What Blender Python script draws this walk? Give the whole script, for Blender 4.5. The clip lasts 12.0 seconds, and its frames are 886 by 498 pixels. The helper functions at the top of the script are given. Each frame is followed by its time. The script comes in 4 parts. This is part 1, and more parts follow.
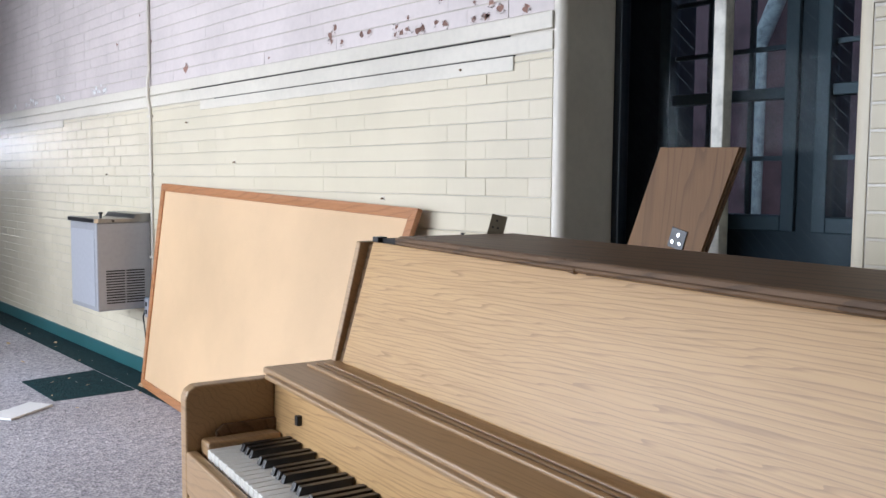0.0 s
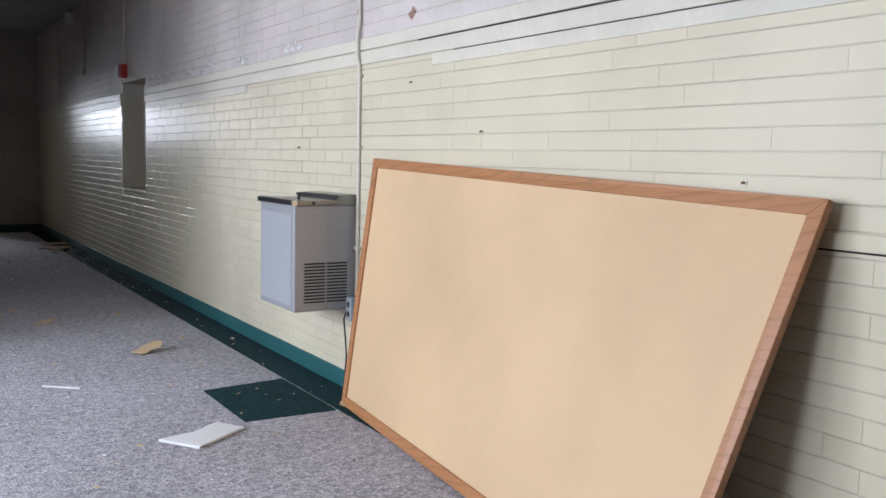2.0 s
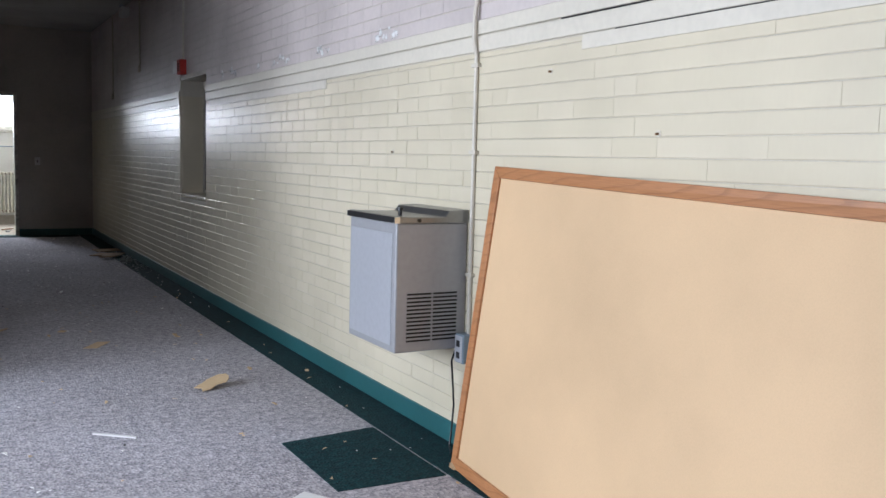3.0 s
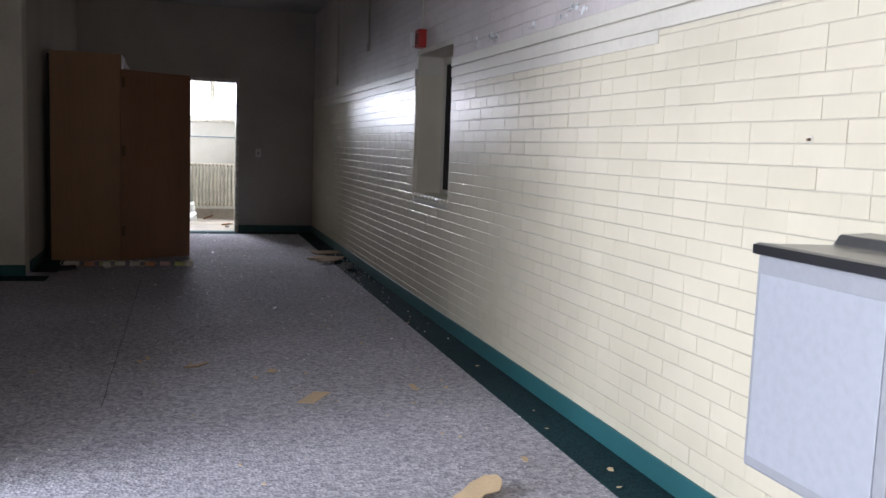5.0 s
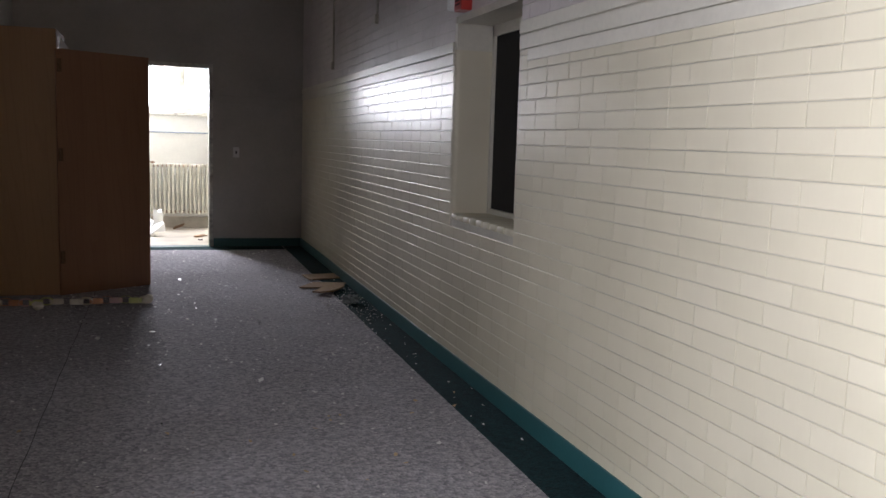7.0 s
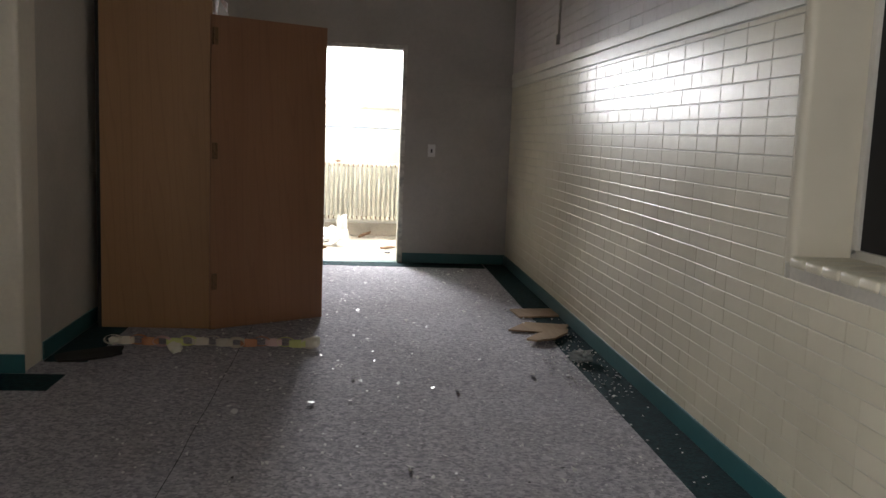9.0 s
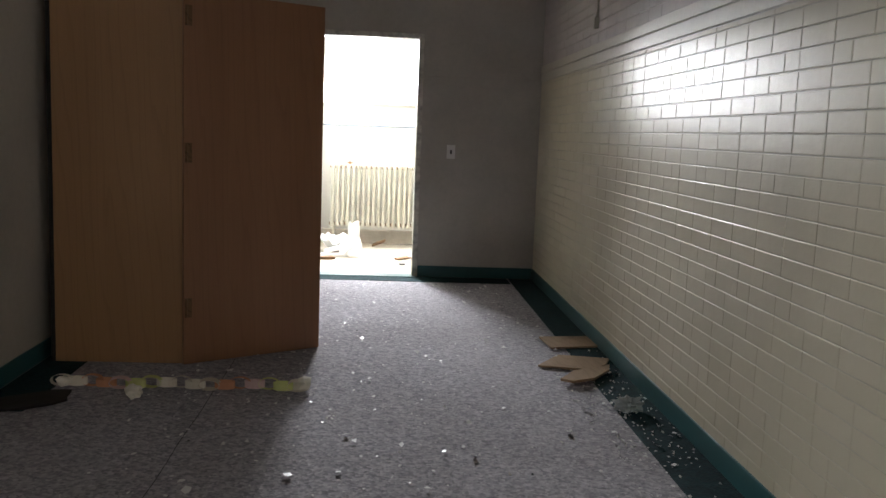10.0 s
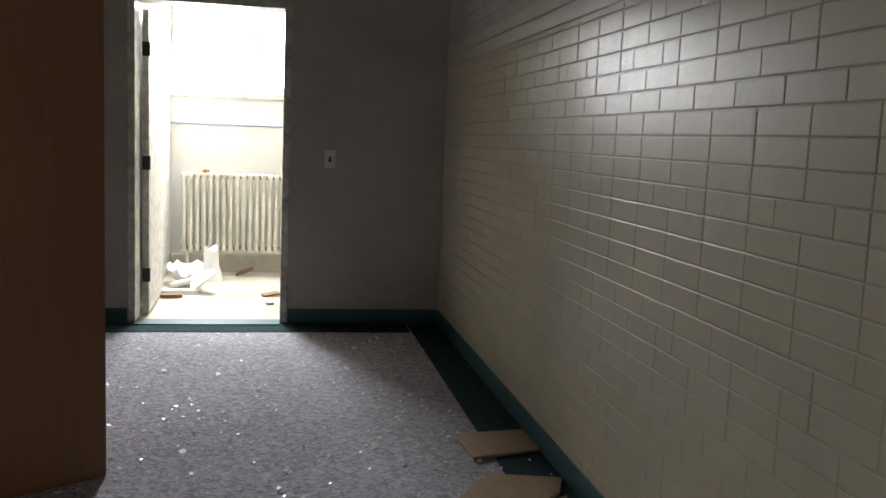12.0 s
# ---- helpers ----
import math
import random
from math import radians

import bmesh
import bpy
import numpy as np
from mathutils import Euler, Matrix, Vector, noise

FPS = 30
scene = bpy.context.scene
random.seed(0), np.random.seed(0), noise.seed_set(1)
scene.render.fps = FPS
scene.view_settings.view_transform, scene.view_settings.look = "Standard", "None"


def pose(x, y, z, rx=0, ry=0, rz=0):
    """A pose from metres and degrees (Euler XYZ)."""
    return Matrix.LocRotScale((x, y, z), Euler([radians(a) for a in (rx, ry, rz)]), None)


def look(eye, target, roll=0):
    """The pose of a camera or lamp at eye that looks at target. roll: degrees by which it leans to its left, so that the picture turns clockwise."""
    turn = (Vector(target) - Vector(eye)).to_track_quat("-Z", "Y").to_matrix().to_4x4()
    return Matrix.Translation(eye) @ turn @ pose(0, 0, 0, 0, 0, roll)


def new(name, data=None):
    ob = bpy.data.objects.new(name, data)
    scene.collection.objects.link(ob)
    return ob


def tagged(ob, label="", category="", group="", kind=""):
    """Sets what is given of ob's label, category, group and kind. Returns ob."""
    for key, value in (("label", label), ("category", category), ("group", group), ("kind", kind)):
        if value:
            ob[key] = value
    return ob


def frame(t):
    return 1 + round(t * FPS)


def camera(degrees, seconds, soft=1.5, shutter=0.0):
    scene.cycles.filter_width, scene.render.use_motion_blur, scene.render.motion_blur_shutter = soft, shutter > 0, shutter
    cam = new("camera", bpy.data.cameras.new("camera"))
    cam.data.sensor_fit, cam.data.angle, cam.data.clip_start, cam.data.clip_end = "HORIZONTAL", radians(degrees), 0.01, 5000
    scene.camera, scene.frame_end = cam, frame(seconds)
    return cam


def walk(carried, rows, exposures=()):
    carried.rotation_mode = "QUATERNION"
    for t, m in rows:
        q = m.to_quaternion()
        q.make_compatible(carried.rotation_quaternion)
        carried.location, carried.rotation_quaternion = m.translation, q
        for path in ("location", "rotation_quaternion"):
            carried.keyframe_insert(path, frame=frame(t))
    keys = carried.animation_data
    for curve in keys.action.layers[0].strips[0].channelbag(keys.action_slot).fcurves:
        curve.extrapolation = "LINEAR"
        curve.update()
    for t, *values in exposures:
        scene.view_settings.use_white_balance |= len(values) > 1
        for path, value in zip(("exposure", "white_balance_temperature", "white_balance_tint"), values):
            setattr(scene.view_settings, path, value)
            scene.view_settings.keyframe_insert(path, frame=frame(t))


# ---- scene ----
cam = camera(53.3, 12.0)
PATH = [
    (0, (-0.227, 1.062, 1.28), (1.07, 2.577, 1.123), 0.4),
    (0.5, (-0.237, 1.326, 1.267), (1.053, 2.846, 1.109), 1.2),
    (1, (-0.301, 1.613, 1.296), (0.95, 3.164, 1.12), 1.1),
    (1.5, (-0.192, 1.97, 1.273), (0.978, 3.581, 1.078), 1.2),
    (2, (-0.077, 2.373, 1.243), (0.988, 4.054, 1.043), 1.3),
    (2.5, (-0.027, 2.822, 1.238), (1.003, 4.526, 1.042), 1.5),
    (3, (0.041, 3.267, 1.26), (1.022, 4.998, 1.062), 1.6),
    (3.5, (0.127, 3.726, 1.25), (1.009, 5.51, 1.053), 2.0),
    (3.7, (0.159, 3.895, 1.233), (0.985, 5.706, 1.035), 2.0),
    (5.5, (0.316, 5.596, 1.23), (0.853, 7.509, 1.0), 2.2),
    (6, (0.376, 6.109, 1.285), (0.943, 8.012, 1.04), 1.7),
    (6.5, (0.406, 6.581, 1.293), (1.016, 8.47, 1.049), 1.7),
    (8.5, (0.534, 8.53, 1.275), (0.908, 10.479, 1.031), 2.5),
    (9, (0.563, 9.012, 1.248), (0.755, 10.986, 0.992), 2.2),
    (9.5, (0.645, 9.479, 1.253), (0.761, 11.459, 0.995), 1.7),
    (10, (0.684, 9.908, 1.243), (0.82, 11.886, 0.985), 2.2),
    (10.5, (0.752, 10.378, 1.239), (0.96, 12.351, 0.985), 2.0),
    (11, (0.798, 10.824, 1.211), (1.084, 12.789, 0.971), 2.4),
    (11.5, (0.806, 11.277, 1.207), (1.146, 13.234, 0.974), 2.4),
    (12, (0.926, 11.694, 1.251), (1.292, 13.645, 1.005), 2.4),
]
EXPOSURES = [(0, -0.2, 5950, 14), (1.5, -0.45, 5850, 12), (2.5, -0.55, 6000, 14), (3.5, -0.42, 5750, 12), (5.5, 0.0, 6000, 17), (6.5, 0.1, 6100, 17), (8.5, 0.85, 6600, 15), (9.0, 1.05, 6500, 12), (10, 1.05, 6400, 11), (11, 0.5, 6400, 11), (12, 0.5, 6400, 11)]
walk(cam, [(t, look(eye, target, roll)) for t, eye, target, roll in PATH], exposures=EXPOSURES)
WEST_WATTS, WASH_WATTS, SKY_GLOW = 146.0, 118.0, 4.5

# ---------- world, sun, window light ----------
world = bpy.data.worlds.new("sky")
scene.world = world
world.use_nodes = True
wn = world.node_tree
sky = wn.nodes.new("ShaderNodeTexSky")
sky.sky_type = "NISHITA"
sky.sun_disc = False
sky.sun_elevation = radians(60)
sky.sun_rotation = radians(239)
wn.links.new(sky.outputs[0], wn.nodes["Background"].inputs[0])
wn.nodes["Background"].inputs[1].default_value = 0.14

sun = new("sun", bpy.data.lights.new("sun", "SUN"))
sun.data.energy, sun.data.angle, sun.data.color = 0.8, radians(15), (1.0, 0.95, 0.88)
sun.matrix_world = look((-5, -3, 10), (0, 0, 0))


def window_light(name, at, towards, w, h, watts, colour):
    lamp = new(name, bpy.data.lights.new(name, "AREA"))
    lamp.data.shape, lamp.data.size, lamp.data.size_y = "RECTANGLE", w, h
    lamp.data.energy, lamp.data.color = watts, colour
    lamp.matrix_world = look(at, towards)
    return lamp


WEST = -3.5
WEST_WINDOWS = (3.85, 5.6, 7.3)
for wy, share in zip(WEST_WINDOWS, (0.95, 0.85, 1.45)):
    window_light("window_daylight", (WEST + 0.06, wy, 1.75), (0.5, wy, -0.4), 1.2, 1.7, WEST_WATTS * share, (0.90, 0.95, 1.0))
window_light("washroom_daylight", (0.33, 19.66, 2.05), (0.60, 15.0, 0.2), 0.56, 0.85, WASH_WATTS, (0.97, 0.98, 1.0))


# ---------- materials ----------
def material(name, rough=0.6, metal=0.0, spec=0.5):
    m = bpy.data.materials.new(name)
    m.use_nodes = True
    b = m.node_tree.nodes["Principled BSDF"]
    b.inputs["Roughness"].default_value = rough
    b.inputs["Metallic"].default_value = metal
    b.inputs["Specular IOR Level"].default_value = spec
    return m, m.node_tree, b


def link(nt, a, b):
    nt.links.new(a, b)


def coords(nt, scale=(1, 1, 1), kind="Object"):
    tc = nt.nodes.new("ShaderNodeTexCoord")
    mp = nt.nodes.new("ShaderNodeMapping")
    mp.inputs["Scale"].default_value = scale
    link(nt, tc.outputs[kind], mp.inputs[0])
    return mp.outputs[0]


def world_coords(nt, scale=(1, 1, 1)):
    g = nt.nodes.new("ShaderNodeNewGeometry")
    mp = nt.nodes.new("ShaderNodeMapping")
    mp.inputs["Scale"].default_value = scale
    link(nt, g.outputs["Position"], mp.inputs[0])
    return mp.outputs[0]


def noise_tex(nt, vec, scale, detail=4.0, rough=0.55):
    n = nt.nodes.new("ShaderNodeTexNoise")
    n.inputs["Scale"].default_value = scale
    n.inputs["Detail"].default_value = detail
    n.inputs["Roughness"].default_value = rough
    link(nt, vec, n.inputs["Vector"])
    return n.outputs["Fac"]


def ramp(nt, fac, stops):
    r = nt.nodes.new("ShaderNodeValToRGB")
    el = r.color_ramp.elements
    while len(el) < len(stops):
        el.new(0.5)
    for e, (p, c) in zip(el, stops):
        e.position, e.color = p, (*c, 1)
    link(nt, fac, r.inputs[0])
    return r.outputs[0]


def mixed(nt, fac, a, b, mode="MIX"):
    m = nt.nodes.new("ShaderNodeMix")
    m.data_type, m.blend_type = "RGBA", mode
    for sock, v in ((m.inputs["Factor"], fac), (m.inputs["A"], a), (m.inputs["B"], b)):
        if isinstance(v, (int, float)):
            sock.default_value = v
        elif isinstance(v, tuple):
            sock.default_value = (*v, 1)
        else:
            link(nt, v, sock)
    return m.outputs["Result"]


def bump(nt, bsdf, height, strength=0.3, dist=0.002):
    b = nt.nodes.new("ShaderNodeBump")
    b.inputs["Strength"].default_value = strength
    b.inputs["Distance"].default_value = dist
    link(nt, height, b.inputs["Height"])
    link(nt, b.outputs[0], bsdf.inputs["Normal"])


def painted(name, base, rough, grain=60, stain=1.2, amount=0.12, relief=0.15, relief_size=0.0015, spec=0.5, rough_var=0.0):
    """Paint or plaster: broad stains, fine mottling, small relief."""
    m, nt, b = material(name, rough, 0, spec)
    v = world_coords(nt)
    big = noise_tex(nt, v, stain, 5)
    fine = noise_tex(nt, v, grain, 4)
    dark = tuple(c * (1 - amount * 2.2) for c in base)
    light = tuple(min(1, c * (1 + amount * 0.6)) for c in base)
    c1 = ramp(nt, big, [(0.3, dark), (0.55, base), (0.75, light)])
    c2 = ramp(nt, fine, [(0.3, (1 - amount, 1 - amount, 1 - amount)), (0.6, (1, 1, 1))])
    link(nt, mixed(nt, 0.7, c1, c2, "MULTIPLY"), b.inputs["Base Color"])
    if rough_var:
        r = nt.nodes.new("ShaderNodeMapRange")
        r.inputs["To Min"].default_value, r.inputs["To Max"].default_value = rough - rough_var, rough + rough_var
        link(nt, noise_tex(nt, v, 9, 4), r.inputs["Value"])
        link(nt, r.outputs[0], b.inputs["Roughness"])
    bump(nt, b, noise_tex(nt, v, grain * 0.5, 5), relief, relief_size)
    return m


def brick_paint(name, base, rough, spec=0.5):
    """Gloss paint over brick: each brick a little different in tone, drips and brush marks."""
    m, nt, b = material(name, rough, 0, spec)
    v = world_coords(nt)
    info = nt.nodes.new("ShaderNodeObjectInfo")
    geo = nt.nodes.new("ShaderNodeNewGeometry")
    big = noise_tex(nt, v, 0.9, 5)
    fine = noise_tex(nt, world_coords(nt, (1, 30, 6)), 3, 4)
    c1 = ramp(nt, big, [(0.3, tuple(c * 0.86 for c in base)), (0.55, base), (0.75, tuple(min(1, c * 1.05) for c in base))])
    c2 = ramp(nt, fine, [(0.3, (0.92, 0.91, 0.88)), (0.6, (1, 1, 1))])
    col = mixed(nt, 0.15, c1, c2, "MULTIPLY")
    t1 = ramp(nt, geo.outputs["Random Per Island"], [(0.0, (0.95, 0.95, 0.93)), (1.0, (1, 1, 1))])
    t2 = ramp(nt, info.outputs["Random"], [(0.0, (0.96, 0.96, 0.94)), (1.0, (1, 1, 1))])
    col = mixed(nt, 1.0, mixed(nt, 1.0, col, t1, "MULTIPLY"), t2, "MULTIPLY")
    link(nt, col, b.inputs["Base Color"])
    r = nt.nodes.new("ShaderNodeMapRange")
    r.inputs["To Min"].default_value, r.inputs["To Max"].default_value = rough * 0.9, rough * 1.15
    link(nt, noise_tex(nt, v, 14, 4), r.inputs["Value"])
    link(nt, r.outputs[0], b.inputs["Roughness"])
    bump(nt, b, noise_tex(nt, v, 22, 4), 0.42, 0.0024)
    return m


def wood(name, light, dark, axis=(1, 0.12, 1), rough=0.45, lines=9.0, contrast=0.6, spec=0.5):
    """Veneer: fine growth lines that wander along the grain, pores and broad tone."""
    m, nt, b = material(name, rough, 0, spec)
    v = coords(nt, axis)
    w = nt.nodes.new("ShaderNodeTexWave")
    w.wave_type, w.bands_direction, w.wave_profile = "BANDS", "DIAGONAL", "SAW"
    w.inputs["Scale"].default_value = lines
    w.inputs["Distortion"].default_value = 14.0
    w.inputs["Detail"].default_value = 2.5
    w.inputs["Detail Scale"].default_value = 0.55
    w.inputs["Detail Roughness"].default_value = 0.5
    link(nt, v, w.inputs["Vector"])
    mid = tuple(l * (1 - contrast) + d * contrast for l, d in zip(light, dark))
    c = ramp(nt, w.outputs["Fac"], [(0.0, light), (0.72, light), (0.93, mid)])
    pores = noise_tex(nt, coords(nt, tuple(a * 14 if a >= 1 else a * 3 for a in axis)), 22, 4)
    c = mixed(nt, contrast, c, ramp(nt, pores, [(0.36, (0.72, 0.68, 0.62)), (0.56, (1, 1, 1))]), "MULTIPLY")
    tone = noise_tex(nt, v, 3.5, 3)
    c = mixed(nt, 0.5, c, ramp(nt, tone, [(0.3, (0.74, 0.70, 0.66)), (0.65, (1.05, 1.05, 1.05))]), "MULTIPLY")
    link(nt, c, b.inputs["Base Color"])
    bump(nt, b, pores, 0.12, 0.0008)
    return m


def carpet_material(name, a, b_, c_):
    m, nt, b = material(name, 0.95, 0, 0.25)
    v = world_coords(nt)
    vor = nt.nodes.new("ShaderNodeTexVoronoi")
    vor.inputs["Scale"].default_value = 75
    link(nt, v, vor.inputs["Vector"])
    tuft = nt.nodes.new("ShaderNodeSeparateColor")
    link(nt, vor.outputs["Color"], tuft.inputs[0])
    sp = ramp(nt, tuft.outputs[0], [(0.0, a), (0.45, b_), (0.95, c_)])
    blotch = ramp(nt, noise_tex(nt, v, 26, 4), [(0.34, (0.78, 0.78, 0.80)), (0.6, (1.06, 1.05, 1.05))])
    worn = ramp(nt, noise_tex(nt, v, 0.8, 5), [(0.3, (0.8, 0.78, 0.76)), (0.65, (1, 1, 1))])
    link(nt, mixed(nt, 1.0, mixed(nt, 1.0, sp, blotch, "MULTIPLY"), worn, "MULTIPLY"), b.inputs["Base Color"])
    bump(nt, b, vor.outputs["Distance"], 0.6, 0.006)
    return m


def metal_material(name, base, rough, metal=1.0, scale=40):
    m, nt, b = material(name, rough, metal)
    v = coords(nt)
    c = ramp(nt, noise_tex(nt, v, scale, 5), [(0.3, tuple(x * 0.93 for x in base)), (0.6, base)])
    link(nt, c, b.inputs["Base Color"])
    bump(nt, b, noise_tex(nt, v, scale * 2, 3), 0.1, 0.0005)
    return m


def glow(name, colour, strength):
    m = bpy.data.materials.new(name)
    m.use_nodes = True
    b = m.node_tree.nodes["Principled BSDF"]
    b.inputs["Base Color"].default_value = (0.8, 0.85, 0.9, 1)
    b.inputs["Emission Color"].default_value = (*colour, 1)
    b.inputs["Emission Strength"].default_value = strength
    return m


def glass_material(name, tint=(1, 1, 1), rough=0.0, ior=1.45):
    m, nt, b = material(name, 0.03)
    t = nt.nodes.new("ShaderNodeBsdfTransparent")
    t.inputs[0].default_value = (*tint, 1)
    g = nt.nodes.new("ShaderNodeBsdfGlossy")
    g.inputs["Roughness"].default_value = 0.03 + rough
    f = nt.nodes.new("ShaderNodeFresnel")
    f.inputs[0].default_value = ior
    mx = nt.nodes.new("ShaderNodeMixShader")
    link(nt, f.outputs[0], mx.inputs[0])
    link(nt, t.outputs[0], mx.inputs[1])
    link(nt, g.outputs[0], mx.inputs[2])
    link(nt, mx.outputs[0], nt.nodes["Material Output"].inputs["Surface"])
    return m


M_BRICK = brick_paint("cream gloss paint", (0.70, 0.63, 0.485), 0.32, 0.17)
M_MORTAR = painted("cream paint in joints", (0.60, 0.55, 0.455), 0.3, amount=0.15)
M_BAND = painted("cream paint band", (0.68, 0.63, 0.53), 0.42, grain=40, amount=0.08)
M_UPPER = painted("pale pink wall paint", (0.63, 0.56, 0.53), 0.55, grain=30, stain=1.6, amount=0.08, relief=0.3)
# cream with the dimness of the far end put into its colour
M_ENDWALL = painted("dimmed cream wall paint", (0.47, 0.44, 0.385), 0.5, grain=30, amount=0.08)
M_WHITEWALL = painted("white wall paint", (0.70, 0.69, 0.64), 0.6, amount=0.08)
# ceiling tone lowered to hold back bounced light, not for its own paint
M_CEIL = painted("ceiling paint darkened against bounce", (0.36, 0.35, 0.33), 0.8, amount=0.1)
M_CARPET = carpet_material("grey carpet", (0.30, 0.295, 0.322), (0.44, 0.43, 0.465), (0.59, 0.575, 0.615))
M_TEAL_CARPET = carpet_material("teal carpet", (0.003, 0.024, 0.030), (0.005, 0.036, 0.043), (0.009, 0.05, 0.058))
M_TEAL = painted("teal vinyl base", (0.028, 0.118, 0.125), 0.38, grain=50, amount=0.12)
M_SEAM = painted("dark seam", (0.02, 0.02, 0.02), 0.9)
M_OAK = wood("oak veneer", (0.56, 0.355, 0.16), (0.27, 0.15, 0.06), (1, 0.07, 1), 0.36, 60.0, 0.5, 0.3)
M_OAK_EDGE = wood("worn oak edge", (0.42, 0.265, 0.13), (0.21, 0.13, 0.065), (1, 0.10, 1), 0.42, 34.0, 0.35)
M_OAK_DARK = wood("dark worn walnut edge", (0.17, 0.10, 0.052), (0.06, 0.036, 0.02), (1, 0.15, 1), 0.5, 14.0, 0.6, 0.2)
M_FRAME_OAK = wood("red oak frame", (0.45, 0.20, 0.08), (0.28, 0.115, 0.042), (1, 0.2, 1), 0.4, 12.0, 0.5)
M_CORK = painted("tan board facing", (0.68, 0.47, 0.27), 0.6, grain=220, stain=1.0, amount=0.07, relief=0.2)
M_LOCKER = wood("red brown plywood", (0.27, 0.13, 0.064), (0.19, 0.09, 0.043), (1, 1, 0.06), 0.5, 12.0, 0.25)
M_LOCKER_TAN = wood("tan brown plywood", (0.33, 0.185, 0.087), (0.23, 0.122, 0.056), (1, 1, 0.06), 0.5, 12.0, 0.25)
M_PLANK = wood("brown plywood offcut", (0.20, 0.105, 0.042), (0.09, 0.045, 0.018), (1, 1, 0.10), 0.5, 16.0, 0.45, 0.2)
M_PLYPIECE = wood("pale plywood scrap", (0.42, 0.29, 0.17), (0.28, 0.18, 0.10), (1, 0.2, 1), 0.6, 10.0, 0.4)
M_STEEL = metal_material("grey enamelled steel", (0.36, 0.36, 0.375), 0.42, 0.25)
M_STEEL_LIGHT = metal_material("pale enamelled steel", (0.45, 0.46, 0.49), 0.35, 0.25)
M_STAINLESS = metal_material("dull stainless steel", (0.30, 0.30, 0.30), 0.32, 0.9)
M_CHROME = metal_material("bright chrome", (0.75, 0.75, 0.75), 0.15, 1.0)
M_BRASS = metal_material("worn brass", (0.22, 0.18, 0.12), 0.45, 1.0)
M_BLACK = painted("black plastic", (0.012, 0.012, 0.013), 0.4, amount=0.1)
# stands in for shade in gaps and openings; also colours the mat and crumbs
M_SHADOW = painted("near-black for gap shade and dark bits", (0.015, 0.013, 0.012), 0.8)
M_IVORY = painted("white key plastic", (0.80, 0.78, 0.71), 0.25, amount=0.03)
M_EBONY = painted("black key", (0.012, 0.011, 0.011), 0.3, amount=0.05)
M_RED = painted("red alarm plastic", (0.42, 0.025, 0.018), 0.4)
M_WHITEPLASTIC = painted("white plastic", (0.74, 0.73, 0.70), 0.35, amount=0.05)
M_GREYBOX = painted("blue grey paint", (0.24, 0.30, 0.36), 0.5)
M_PIPE = painted("cream pipe paint", (0.62, 0.57, 0.48), 0.4)
M_RAD = painted("cream radiator enamel", (0.66, 0.63, 0.53), 0.4, amount=0.14, stain=6)
M_RUST = painted("rusty stain", (0.28, 0.16, 0.08), 0.8, amount=0.3)
M_TERRAZZO = painted("washroom concrete floor", (0.52, 0.47, 0.39), 0.4, grain=80, stain=2.5, amount=0.14)
M_PAPER = painted("white paper", (0.80, 0.80, 0.80), 0.7, amount=0.04)
M_CARD = painted("tan cardboard", (0.60, 0.44, 0.26), 0.8, amount=0.12)
M_CHIP = painted("white paint chip", (0.80, 0.80, 0.78), 0.4, amount=0.05)
M_PLASTER = painted("bare brown plaster", (0.30, 0.17, 0.13), 0.9, grain=90, amount=0.2)
# both navies taken darker: the vestibule's lack of light is in the colour
M_NAVY = painted("navy paint darkened for the unlit room", (0.014, 0.022, 0.03), 0.35, amount=0.2)
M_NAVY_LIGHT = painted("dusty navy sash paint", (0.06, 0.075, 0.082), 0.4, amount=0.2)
M_WIRE = metal_material("dull glass wire", (0.09, 0.11, 0.12), 0.6, 0.4)
M_WHITEPAINT = painted("chipped white paint", (0.66, 0.64, 0.56), 0.5, grain=25, stain=14, amount=0.2)
M_REDBRICK = painted("old red brick", (0.25, 0.13, 0.125), 0.85, grain=30, stain=3, amount=0.2)
M_GROUND = painted("yard asphalt", (0.05, 0.05, 0.05), 0.9)
M_BRANCH = painted("bare branch", (0.10, 0.08, 0.07), 0.9)
M_GLASS = glass_material("clear window glass", (0.95, 0.97, 0.97))
M_DIRTYGLASS = glass_material("dusty dark glass", (0.86, 0.92, 0.95), 0.02, 1.06)
M_FILM = glass_material("cloudy plastic film", (0.85, 0.88, 0.88), 0.15, 1.5)
M_FILM.node_tree.nodes["Principled BSDF"].inputs["Base Color"].default_value = (0.75, 0.77, 0.77, 1)
film_mix = M_FILM.node_tree.nodes.new("ShaderNodeMixShader")
film_mix.inputs[0].default_value = 0.4
film_out = M_FILM.node_tree.nodes["Material Output"].inputs["Surface"]
link(M_FILM.node_tree, film_out.links[0].from_socket, film_mix.inputs[1])
link(M_FILM.node_tree, M_FILM.node_tree.nodes["Principled BSDF"].outputs[0], film_mix.inputs[2])
link(M_FILM.node_tree, film_mix.outputs[0], film_out)
M_SKY = glow("overcast sky glow", (0.95, 0.98, 1.0), SKY_GLOW)


